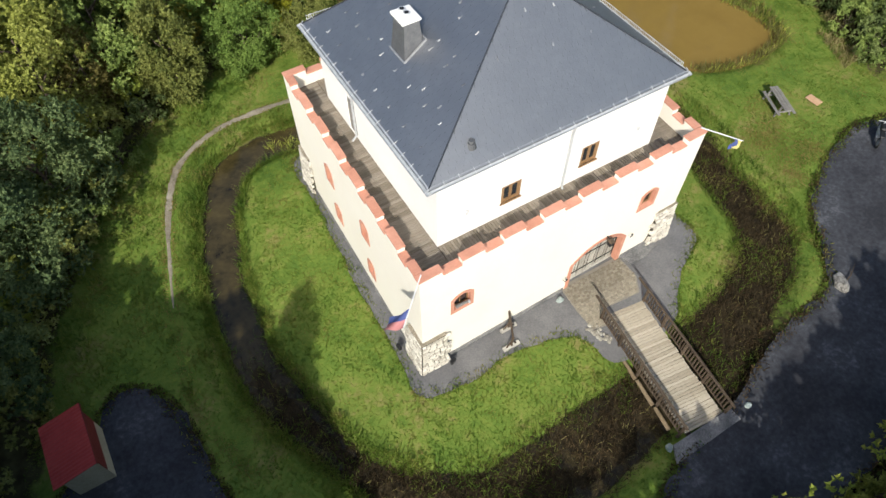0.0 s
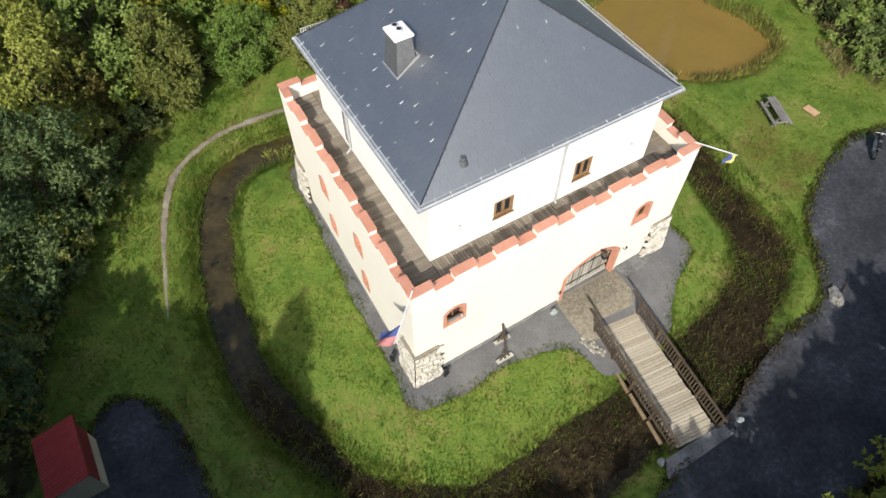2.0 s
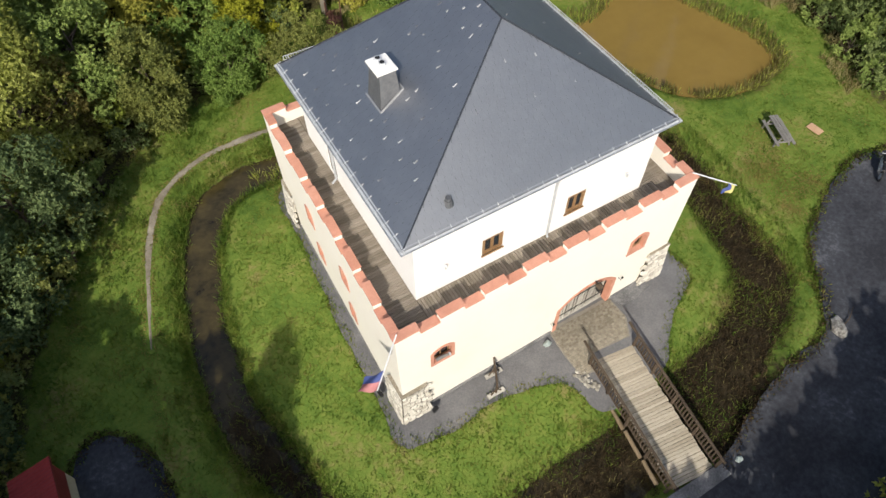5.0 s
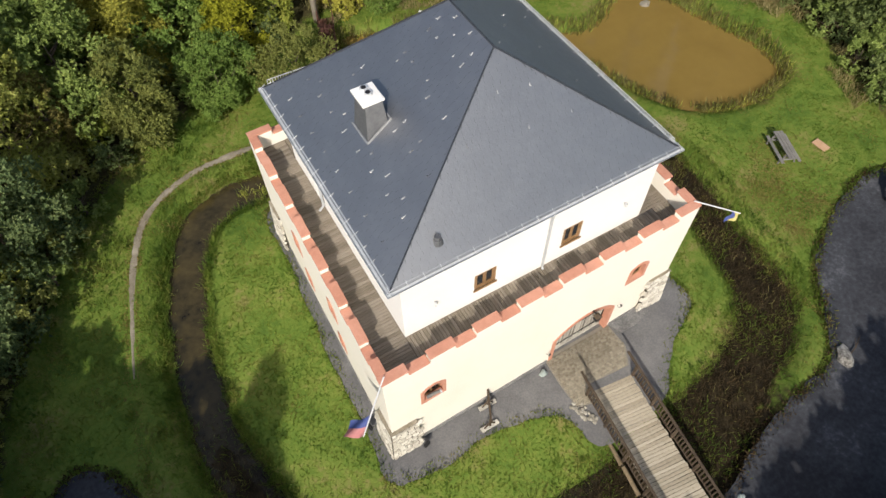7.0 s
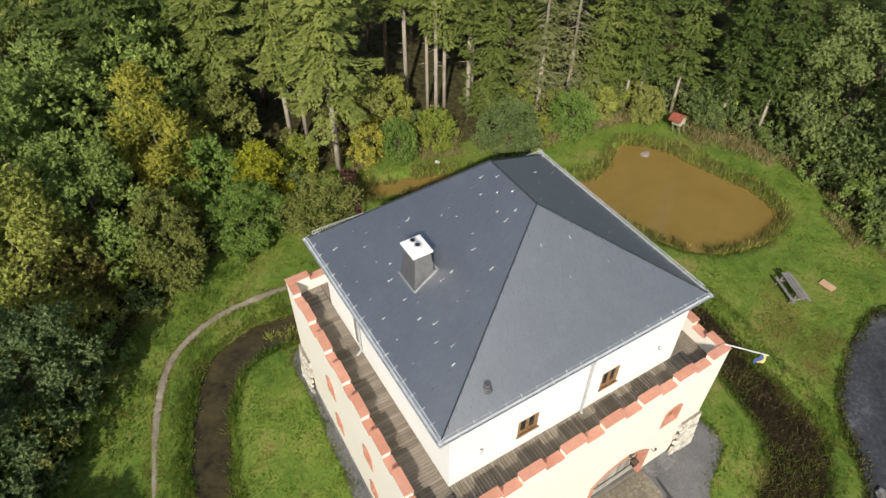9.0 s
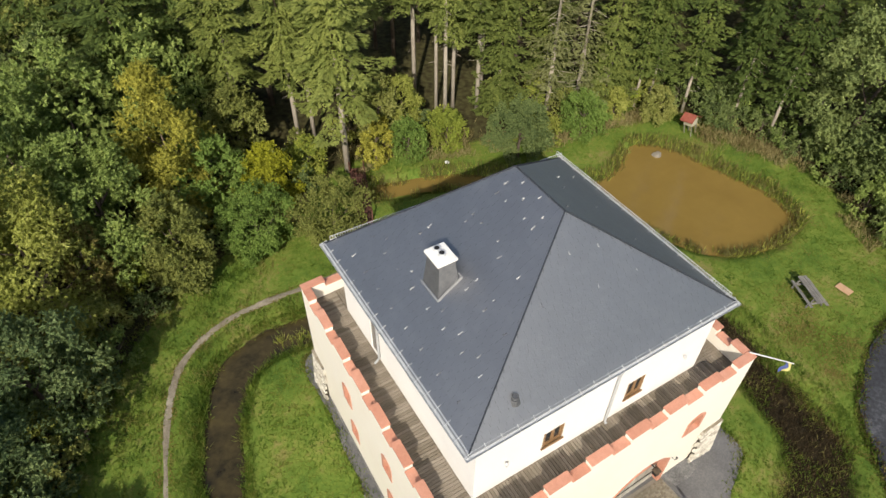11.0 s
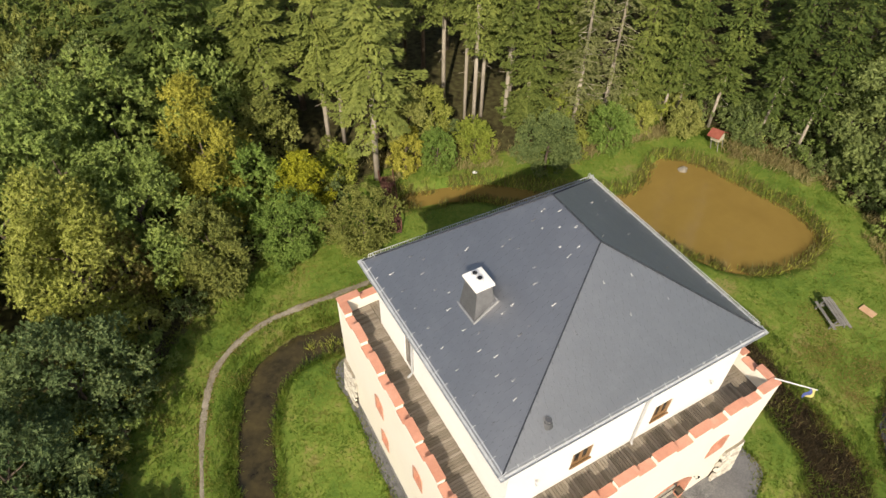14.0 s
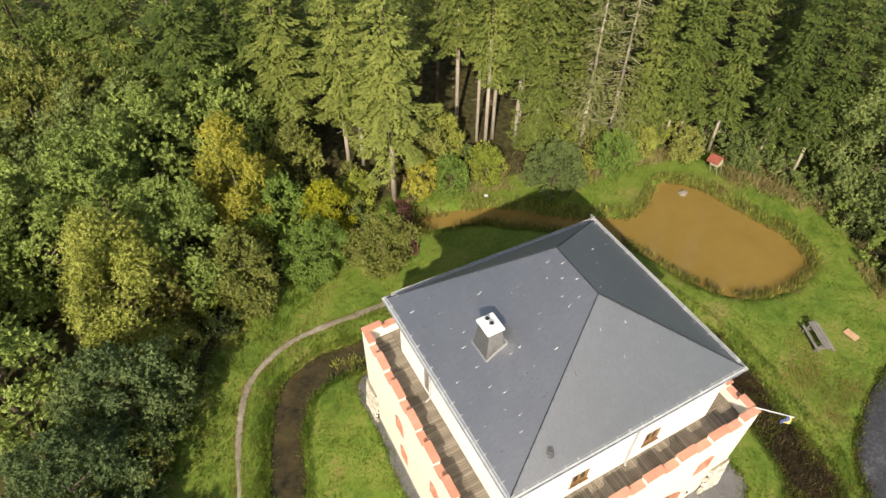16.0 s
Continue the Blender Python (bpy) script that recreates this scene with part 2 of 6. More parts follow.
def box(bm, x0, x1, y0, y1, z0, z1, bevel=0.0, m=None):
    """A box, its long edges bevelled, added to bm."""
    r = bmesh.ops.create_cube(bm, size=1.0)
    vs = r["verts"]
    bmesh.ops.scale(bm, vec=(x1 - x0, y1 - y0, z1 - z0), verts=vs)
    bmesh.ops.translate(bm, vec=((x0 + x1) / 2, (y0 + y1) / 2, (z0 + z1) / 2), verts=vs)
    if bevel:
        es = list({e for v in vs for e in v.link_edges})
        r = bmesh.ops.bevel(bm, geom=es, offset=bevel, segments=1, affect="EDGES", profile=0.5)
        vs = list({v for f in r["faces"] for v in f.verts} | {v for v in vs if v.is_valid})
    if m is not None:
        bmesh.ops.transform(bm, matrix=m, verts=[v for v in vs if v.is_valid])
    return vs


def boxed(*a, **k):
    bm = bmesh.new()
    box(bm, *a, **k)
    return bm


def tube(bm, points, radii, sides=8):
    """A tapered tube along points."""
    rings = []
    for i, p in enumerate(points):
        p = Vector(p)
        a = Vector(points[max(0, i - 1)])
        b = Vector(points[min(len(points) - 1, i + 1)])
        d = (b - a).normalized()
        u = d.orthogonal().normalized()
        w = d.cross(u)
        r = radii[i] if hasattr(radii, "__len__") else radii
        rings.append([bm.verts.new(p + (u * math.cos(k * math.tau / sides) + w * math.sin(k * math.tau / sides)) * r) for k in range(sides)])
    for r0, r1 in zip(rings, rings[1:]):
        for k in range(sides):
            bm.faces.new((r0[k], r0[(k + 1) % sides], r1[(k + 1) % sides], r1[k]))
    bm.faces.new(rings[0][::-1])
    bm.faces.new(rings[-1])


def tubed(points, radii, sides=8):
    bm = bmesh.new()
    tube(bm, points, radii, sides)
    bmesh.ops.recalc_face_normals(bm, faces=bm.faces)
    return bm


def prism(bm, pts, z0, z1):
    """An upright prism over the polygon pts."""
    lo = [bm.verts.new((x, y, z0)) for x, y in pts]
    hi = [bm.verts.new((x, y, z1)) for x, y in pts]
    n = len(pts)
    for i in range(n):
        bm.faces.new((lo[i], lo[(i + 1) % n], hi[(i + 1) % n], hi[i]))
    bm.faces.new(lo[::-1])
    bm.faces.new(hi)
    bmesh.ops.recalc_face_normals(bm, faces=bm.faces)


def quads_mesh(name, verts, material, per=4):
    """A mesh of separate faces from an (n, per, 3) array."""
    n = len(verts)
    me = bpy.data.meshes.new(name)
    me.vertices.add(n * per)
    me.vertices.foreach_set("co", np.ascontiguousarray(verts, dtype=np.float32).ravel())
    me.loops.add(n * per)
    me.loops.foreach_set("vertex_index", np.arange(n * per, dtype=np.int32))
    me.polygons.add(n)
    me.polygons.foreach_set("loop_start", np.arange(0, n * per, per, dtype=np.int32))
    me.update(calc_edges=True)
    me.materials.append(M[material])
    return me


# ---- plan of the grounds ----
INNER = [(2.2, 16.9), (1, 16.75), (-0.1, 16.8), (-1.1, 16.7), (-2.1, 16), (-2.9, 14.7), (-3.5, 13.2), (-4.1, 11.2), (-4.4, 9.5), (-4.6, 7.4),
        (-4.7, 5.4), (-4.5, 3.7), (-4.1, 2), (-3.7, 0.5), (-3.3, -0.9), (-2.8, -1.9), (-1.7, -3), (-0.5, -3.7), (0.6, -4.2), (1.6, -4.45),
        (2.6, -4.45), (3.7, -4.25), (5.3, -4.2), (6.9, -4.2), (8.4, -4.1), (10.6, -3.8), (12.7, -3.5), (14.1, -3.3), (15.7, -3), (17.2, -2.4),
        (18.4, -1.7), (19.3, -0.5), (19.7, 1), (20, 2.6), (20.5, 4.5), (20.6, 8), (19.8, 12), (17.5, 15.5), (13, 17.2), (8, 17.4), (4, 17.2)]
OUTER = [(2.4, 18.95), (1, 19.05), (-0.6, 19.05), (-2.1, 18.75), (-3.3, 18), (-4.3, 16.4), (-5, 14.6), (-5.7, 12.7), (-6.2, 10.6), (-6.5, 8.5),
        (-6.6, 6.8), (-6.7, 5.3), (-6.5, 3.8), (-6.1, 1.9), (-5.3, 0), (-4.5, -1.6), (-3.3, -4.4), (-1.3, -6.3), (1.5, -7.5), (4, -7.9), (6.5, -7.5),
        (9.2, -7.1), (11.6, -7.4), (13.6, -6.9), (15.1, -6.1), (17.1, -5.3), (18.6, -4.6), (20, -4), (21.2, -3.1), (22, -1.4), (22.1, 0.4),
        (22.2, 2.2), (22.9, 5), (22.9, 8.5), (21.6, 13), (18.8, 17), (14, 19), (8, 19.3), (4, 19.1)]
POND = [(10.2, 26.2), (10.9, 27.1), (12.4, 26.6), (14.6, 26), (17.2, 25), (18.7, 23.6), (20.8, 21.7), (22.9, 20.7), (24.4, 19.6), (25.6, 19.4),
        (27.2, 20), (28.8, 21.1), (29.8, 21.4), (31, 20.7), (31.9, 19.6), (32.4, 18.2), (32.8, 16.8), (33.3, 14.6), (33.9, 13), (33.9, 11.4),
        (33.6, 9.8), (32, 9.05), (30.2, 8.8), (28.2, 9), (26.6, 9.8), (25.5, 10.9), (24.8, 12.2), (24.2, 13.6), (23.6, 16), (22.5, 18.2), (20.6, 20),
        (18.2, 21.8), (16.6, 22.8), (15.4, 24), (13, 24.9), (11, 25.3)]
ROAD = [(60, 4), (36, -0.3), (32.6, 0.75), (31.5, 1.1), (30.1, 1.16), (28, 0.6), (25.6, -0.4), (23.3, -1.8), (21.8, -3.9), (20.8, -5.4), (19.2, -6),
        (17, -6.1), (14.6, -6.7), (13.2, -7.1), (12.6, -7.6), (8.79, -8.1), (7.67, -8.52), (6.25, -9.26), (3, -10.2), (-1, -11), (-6, -10.4),
        (-8.4, -7.5), (-8.8, -3), (-8.87, -0.15), (-9.04, 2.18), (-9.21, 3.99), (-9.79, 5.9), (-10.88, 6.89), (-12.2, 6.59), (-13.47, 4.38),
        (-16.5, 2), (-17.5, -6), (-15, -12), (0, -13.5), (12.29, -12.94), (30, -12), (60, -10)]
WALKWAY = [(9, 20.2), (5.2, 20.5), (3.2, 20.55), (1.7, 20.6), (0.2, 20.65), (-1.2, 20.6), (-2.6, 20.2), (-3.8, 19.6), (-4.9, 18.7), (-5.6, 17.6),
        (-6.2, 16.2), (-6.7, 14.8), (-7.1, 13.3), (-7.4, 12.2), (-7.75, 10.8), (-8.15, 9.1)]
FOREST = [(-60, -8), (-17, -6), (-15.5, 3), (-13.6, 9.6), (-11.6, 13.6), (-9.6, 16.9), (-6.75, 20.93), (-3.74, 23.66), (-0.21, 24.9), (4.92, 26.29),
        (8.68, 29.01), (12.41, 29.87), (16.43, 28.13), (20.07, 26.76), (25.22, 25), (31.44, 24.89), (34.2, 24.1), (36.52, 20.16), (38.03, 14.94),
        (37.13, 8.93), (35.59, 4.78), (34.56, 2.02), (70, 8), (90, 90), (-60, 90)]


def smooth_ring(pts, n=3, closed=True):
    """Chaikin corner cutting."""
    p = np.array(pts, float)
    for _ in range(n):
        q = np.roll(p, -1, 0) if closed else p[1:]
        a = p if closed else p[:-1]
        p = np.stack([a * 0.75 + q * 0.25, a * 0.25 + q * 0.75], 1).reshape(-1, 2)
    return p


def signed(X, Y, ring):
    """Signed distance to a closed polygon, positive inside."""
    d = np.full(X.shape, 1e9)
    inside = np.zeros(X.shape, bool)
    for (ax, ay), (bx, by) in zip(ring, np.roll(ring, -1, 0)):
        ex, ey = bx - ax, by - ay
        t = np.clip(((X - ax) * ex + (Y - ay) * ey) / (ex * ex + ey * ey + 1e-12), 0, 1)
        d = np.minimum(d, np.hypot(X - ax - t * ex, Y - ay - t * ey))
        if ey != 0:
            hit = ((ay > Y) != (by > Y)) & (X < ex * (Y - ay) / ey + ax)
            inside ^= hit
    return np.where(inside, d, -d)


def wob(X, Y):
    return (np.sin(X * 1.7 + 1.3 * np.sin(Y * 0.9)) * np.cos(Y * 1.5 + 0.8 * np.sin(X * 1.1)) * 0.5
            + np.sin(X * 4.1 + 2.0 * np.cos(Y * 3.3)) * np.cos(Y * 4.7 + 1.7 * np.sin(X * 2.9)) * 0.3)


S_IN, S_OUT, S_POND = smooth_ring(INNER, 1), smooth_ring(OUTER, 1), smooth_ring(POND, 1)
WATER_Z = -0.84
POND_Z = -0.75


def step(a, b, v):
    t = np.clip((v - a) / (b - a), 0, 1)
    return t * t * (3 - 2 * t)


def bare_earth(X, Y):
    """How bare the strip between the moat's brush and the road is, beside the bridge."""
    return step(19.5, 15.5, X) * step(10.5, 12.0, X) * step(-3.6, -5.2, Y)


def heights(X, Y):
    """Height of the ground, and how much of it is mud."""
    X, Y = np.asarray(X, float), np.asarray(Y, float)
    w = wob(X, Y)
    d_in = signed(X, Y, S_IN) + 0.16 * w
    d_out = signed(X, Y, S_OUT) + 0.16 * w
    d_pond = signed(X, Y, S_POND) + 0.18 * w
    z = np.full(X.shape, -0.36) + 0.05 * w + 0.04 * np.sin(X * 0.31) * np.sin(Y * 0.27)
    ring = np.minimum(d_out, -d_in)
    front = np.maximum(step(9.5, 4.5, Y) * 0.52, step(19.5, 21.0, X) * 0.3)
    z = np.where(d_out > -0.8, z - step(-0.8, 0.25, d_out) * 0.5 - step(0.1, 0.9, ring) * (0.45 - front), z)
    island = -0.35 - 0.13 * step(3.0, 0.4, d_in) + 0.03 * w
    z = np.where(d_in > -0.15, np.maximum(z, island - 0.45 * step(0.35, -0.15, d_in)), z)
    z = z - step(-0.9, 0.5, d_pond) * 0.75
    mud = np.maximum(np.clip(step(-0.1, 0.25, ring), 0, 1), 0.75 * bare_earth(X, Y))
    return z, mud


# ---- ground ----
def axis(lo, hi, fine, far):
    a = [float(v) for v in np.arange(lo, hi + 1e-6, fine)]
    s = fine
    while a[-1] < far:
        s *= 1.5
        a.append(a[-1] + s)
    s = fine
    while a[0] > -far:
        s *= 1.5
        a.insert(0, a[0] - s)
    return np.array(a)


gx, gy = axis(-22, 46, 0.28, 900), axis(-16, 40, 0.28, 900)
GX, GY = np.meshgrid(gx, gy)
GZ, GM = heights(GX, GY)
gme = bpy.data.meshes.new("ground")
nx, ny = len(gx), len(gy)
idx = np.arange(nx * ny).reshape(ny, nx)
quad = np.stack([idx[:-1, :-1], idx[:-1, 1:], idx[1:, 1:], idx[1:, :-1]], -1).reshape(-1, 4)
gme.vertices.add(nx * ny)
gme.vertices.foreach_set("co", np.stack([GX, GY, GZ], -1).astype(np.float32).ravel())
gme.loops.add(quad.size)
gme.loops.foreach_set("vertex_index", quad.astype(np.int32).ravel())
gme.polygons.add(len(quad))
gme.polygons.foreach_set("loop_start", np.arange(0, quad.size, 4, dtype=np.int32))
gme.update(calc_edges=True)
gme.polygons.foreach_set("use_smooth", np.ones(len(quad), bool))
d_forest = signed(GX, GY, smooth_ring(FOREST, 1))
for nm, val in (("mud", GM), ("woods", step(-0.6, 1.2, d_forest + 0.5 * wob(GX, GY)))):
    at = gme.attributes.new(nm, "FLOAT", "POINT")
    at.data.foreach_set("value", val.astype(np.float32).ravel())


def ground_material():
    """Turf that gives way to moat mud and to leaf litter under the trees."""
    m = M["grass"]
    nodes, links = m.node_tree.nodes, m.node_tree.links
    bsdf = nodes["Principled BSDF"]
    col = bsdf.inputs["Base Color"].links[0].from_socket
    tc = nodes.new("ShaderNodeTexCoord")
    n = nodes.new("ShaderNodeTexNoise")
    n.inputs["Scale"].default_value = 2.2
    n.inputs["Detail"].default_value = 6
    links.new(tc.outputs["Object"], n.inputs["Vector"])
    for nm, cols in (("mud", [(0.018, 0.014, 0.009), (0.06, 0.047, 0.026)]), ("woods", [(0.03, 0.025, 0.012), (0.09, 0.085, 0.035)])):
        a = nodes.new("ShaderNodeAttribute")
        a.attribute_name = nm
        mr = nodes.new("ShaderNodeMath")
        mr.operation = "ADD"
        links.new(a.outputs["Fac"], mr.inputs[0])
        sc = nodes.new("ShaderNodeMath")
        sc.operation = "MULTIPLY_ADD"
        links.new(n.outputs["Fac"], sc.inputs[0])
        sc.inputs[1].default_value = 1.2
        sc.inputs[2].default_value = -0.6
        links.new(sc.outputs[0], mr.inputs[1])
        th = nodes.new("ShaderNodeMapRange")
        th.inputs["From Min"].default_value = 0.35
        th.inputs["From Max"].default_value = 0.65
        links.new(mr.outputs[0], th.inputs["Value"])
        rp = nodes.new("ShaderNodeValToRGB")
        rp.color_ramp.elements[0].position, rp.color_ramp.elements[1].position = 0.3, 0.7
        rp.color_ramp.elements[0].color, rp.color_ramp.elements[1].color = (*cols[0], 1), (*cols[1], 1)
        links.new(n.outputs["Fac"], rp.inputs["Fac"])
        mx = nodes.new("ShaderNodeMixRGB")
        links.new(th.outputs["Result"], mx.inputs["Fac"])
        links.new(col, mx.inputs["Color1"])
        links.new(rp.outputs["Color"], mx.inputs["Color2"])
        col = mx.outputs["Color"]
    links.new(col, bsdf.inputs["Base Color"])


ground_material()
gme.materials.append(M["grass"])
tagged(new("ground", gme), "uneven green lawn sloping into a muddy moat", "ground", kind="structure")


def ground_z(x, y):
    return float(heights(np.array([x]), np.array([y]))[0][0])


def sheet(name, ring, z, material, label, category, wobble=0.0, edge=0.35):
    """A flat ground sheet with an uneven edge."""
    p = smooth_ring(ring, 2)
    out = []
    for (ax, ay), (bx, by) in zip(p, np.roll(p, -1, 0)):
        k = max(1, int(math.hypot(bx - ax, by - ay) / edge))
        for i in range(k):
            t = i / k
            x, y = ax + (bx - ax) * t, ay + (by - ay) * t
            w = wobble * (noise.noise((x * 1.1, y * 1.1, 3)) + 0.6 * noise.noise((x * 3.7, y * 3.7, 9)))
            nx_, ny_ = by - ay, ax - bx
            ln = math.hypot(nx_, ny_) or 1
            out.append((x + nx_ / ln * w, y + ny_ / ln * w))
    bm = bmesh.new()
    vs = [bm.verts.new((x, y, z)) for x, y in out]
    es = [bm.edges.new((a, b)) for a, b in zip(vs, vs[1:] + vs[:1])]
    bmesh.ops.triangle_fill(bm, edges=es, use_beauty=True)
    for f_ in bm.faces:
        if f_.normal.z < 0:
            f_.normal_flip()
    return top(name, bm, material, label, category, "structure")


sheet("road", ROAD, -0.27, "road", "dark damp asphalt road and yard", "road", 0.25)
grow = [(x + (x - 26) * 0.035, y + (y - 17) * 0.035) for x, y in POND]
sheet("pond_water", grow, POND_Z, "pond", "brown muddy pond water", "water")
sheet("moat_water", OUTER, WATER_Z, "moat", "dark shallow moat water", "water")
APRON = [(2.2, 15.9), (1.4, 16), (0.55, 15.3), (0.75, 12.8), (0.55, 10.5), (0.45, 8.9), (0.25, 6.4), (0.18, 4.1), (0.15, 2.1), (0.1, 1.1),
        (-0.12, -0.05), (0.18, -0.58), (1.5, -0.78), (2.8, -0.9), (4.1, -0.6), (5.5, -0.7), (7.2, -1.1), (7.9, -1.55), (8.25, -2.4), (8.3, -3.2),
        (8.9, -3.8), (12.6, -3.3), (13.4, -2.35), (14.5, -1.4), (15.6, -0.75), (16.6, -0.33), (17, 0.5), (16.8, 1.6), (17, 5), (16.8, 10),
        (16.6, 15.6), (8, 16)]
sheet("pavement", APRON, -0.31, "apron", "grey fine gravel apron round the house", "pavement", 0.1)


def path_strip(line, wide, material, label, rise=0.02):
    p = smooth_ring(line, 3, False)
    bm = bmesh.new()
    prev = None
    for i, (x, y) in enumerate(p):
        a, b = p[max(0, i - 1)], p[min(len(p) - 1, i + 1)]
        d = (b - a) / (np.hypot(*(b - a)) + 1e-9)
        half = wide * min(1.0, 0.12 + (len(p) - i) / 45) * (1 + 0.5 * noise.noise((x * 0.9, y * 0.9, 1)))
        row = []
        for s in (-1, -0.35, 0.35, 1):
            o = half * s * (1 + 0.3 * noise.noise((x * 2.3, y * 2.3, s * 5)))
            px, py = x - d[1] * o, y + d[0] * o
            row.append(bm.verts.new((px, py, ground_z(px, py) + rise * (1 if abs(s) < 1 else 0.3))))
        if prev:
            for k in range(3):
                bm.faces.new((prev[k], row[k], row[k + 1], prev[k + 1]))
        prev = row
    bmesh.ops.recalc_face_normals(bm, faces=bm.faces)
    for f_ in bm.faces:
        if f_.normal.z < 0:
            f_.normal_flip()
    top("path", bm, material, label, "path", "structure")


path_strip(WALKWAY, 0.2, "path", "narrow trodden gravel path through the grass")

# ---- house ----
X0, X1, Y0, Y1 = 0.85, 15.35, 0.75, 14.08
SKEW = 0.0212
FOOT_Z = -0.33
LOW_Z, HIGH_Z, FLOOR_Z = 6.77, 7.04, 6.2
THICK = 0.32
UX0, UX1, UY0, UY1 = 2.57, 13.52, 2.36, 12.5
EX0, EX1, EY0, EY1, EZ = 2.17, 14.23, 2.25, 13.1, 9.95
RIDGE_X, RIDGE_Z, RY0, RY1 = 8.27, 14.35, 6.06, 8.85

house = thing("castle_house", "cream plastered square castle house with battlements and slate hip roof", "house", at=(8.1, 7.5, 0))


def hp(name, bm, material, parent=house, label="", smooth=False):
    ob = part(name, bm, material, parent, label, smooth)
    ob.matrix_parent_inverse = parent.matrix_world.inverted()
    return ob


def panel(outline, holes, m, depth):
    """A wall from an outline with holes, in its own (u, z) plane, given depth behind it and set by m."""
    bm = bmesh.new()
    for loop in [outline] + holes:
        vs = [bm.verts.new((u, 0, z)) for u, z in loop]
        for a, b in zip(vs, vs[1:] + vs[:1]):
            bm.edges.new((a, b))
    bmesh.ops.triangle_fill(bm, edges=bm.edges[:], use_beauty=True)
    r = bmesh.ops.extrude_face_region(bm, geom=bm.faces[:])
    bmesh.ops.translate(bm, verts=[v for v in r["geom"] if isinstance(v, bmesh.types.BMVert)], vec=(0, depth, 0))
    bmesh.ops.recalc_face_normals(bm, faces=bm.faces[:])
    bm.transform(m)
    return bm


def arch(u0, u1, z0, z1, rise, n=9):
    """Outline of an opening with a segmental arch."""
    pts = [(u0, z0), (u1, z0)]
    for i in range(n + 1):
        t = i / n
        pts.append((u1 + (u0 - u1) * t, z1 - rise + rise * math.sin(math.pi * t) ** 0.8 if 0 < t < 1 else z1 - rise))
    return pts


def battlement(length, count):
    """Top outline of a wall with merlons, from u = length back to 0, and the spans of merlons and gaps."""
    pitch = (length - 1.0) / (count - 1)
    spans = []
    for i in range(count):
        spans.append((i * pitch, i * pitch + 1.0, HIGH_Z))
        if i < count - 1:
            spans.append((i * pitch + 1.0, (i + 1) * pitch, LOW_Z))
    pts = []
    for a, b, z in reversed(spans):
        pts += [(b, z), (a, z)]
    return pts, spans


CF, CR, CL = Vector((X0, Y0, 0)), Vector((X1, Y0 + SKEW * (X1 - X0), 0)), Vector((X0 + SKEW * (Y1 - Y0), Y1, 0))
CB = CR + CL - CF


def along(a, b):
    """The frame of a wall that runs from a to b, with the house on its inner side."""
    return Matrix.Translation(a) @ Matrix.Rotation(math.atan2(b.y - a.y, b.x - a.x), 4, "Z")


FRONT, LEFT, RIGHT, BACK = along(CF, CR), along(CL, CF), along(CR, CB), along(CB, CL)
LEN_X, LEN_Y = (CR - CF).length, (CL - CF).length
GATE = (8.05, 11.52, FOOT_Z - 0.1, 2.66, 0.95)
F_WINS = [(1.4, 2.52, 3.45, 4.8), (11.62, 12.68, 3.38, 4.78)]
L_WINS = [(LEN_Y - b_, LEN_Y - a_, z_, z_ + 1.3) for a_, b_, z_ in ((8.6, 9.45, 3.55), (4.8, 5.65, 3.5), (8.3, 9.1, 1.0), (4.7, 5.45, 0.75))]


def frame_ring(u0, u1, z0, z1, rise, w):
    """Inner opening of a stone surround w wide."""
    return arch(u0 + w, u1 - w, z0 + w * (0 if z0 < 0.1 else 1.0), z1 - w, rise * 0.85)


SIDES = (("front", FRONT, LEN_X, 8, [arch(*GATE)] + [arch(a, b, c, d, 0.3) for a, b, c, d in F_WINS]),
         ("left", LEFT, LEN_Y, 8, [arch(a, b, c, d, 0.25) for a, b, c, d in L_WINS]),
         ("right", RIGHT, LEN_Y, 8, []), ("back", BACK, LEN_X, 8, []))
for side, m, length, count, holes in SIDES:
    crest, spans = battlement(length, count)
    trim = 0.0 if side in ("front", "back") else THICK
    foot = [(trim, -0.7), (length - trim, -0.7)]
    body = [(min(max(u, trim), length - trim), z) for u, z in crest]
    hp("wall", panel(foot + body, holes, m, THICK), "plaster", label="cream plastered outer wall with battlements")
    for a, b, z in spans:
        c0, c1 = (a - 0.04 if z == HIGH_Z else a + 0.045), (b + 0.04 if z == HIGH_Z else b - 0.045)
        if side in ("left", "right"):
            c0, c1 = max(c0, THICK + 0.04), min(c1, length - THICK - 0.04)
        jit = random.uniform(-0.008, 0.008)
        bm = bmesh.new()
        box(bm, c0, c1, -0.035, THICK + 0.035, z + 0.002, z + 0.075 + jit, 0.012)
        bm.transform(m)
        hp("coping_stone", bm, "sand", label="red sandstone coping slab")


def surround(m, u0, u1, z0, z1, rise, w, depth=0.2, proud=0.03, label="red sandstone surround"):
    bm = bmesh.new()
    outer = arch(u0, u1, z0, z1, rise)
    inner = frame_ring(u0, u1, z0, z1, rise, w)
    b2 = panel(outer, [inner], Matrix.Translation((0, -proud, 0)), depth + proud)
    me = bpy.data.meshes.new("tmp")
    b2.to_mesh(me)
    b2.free()
    bm.from_mesh(me)
    bm.transform(m)
    return bm


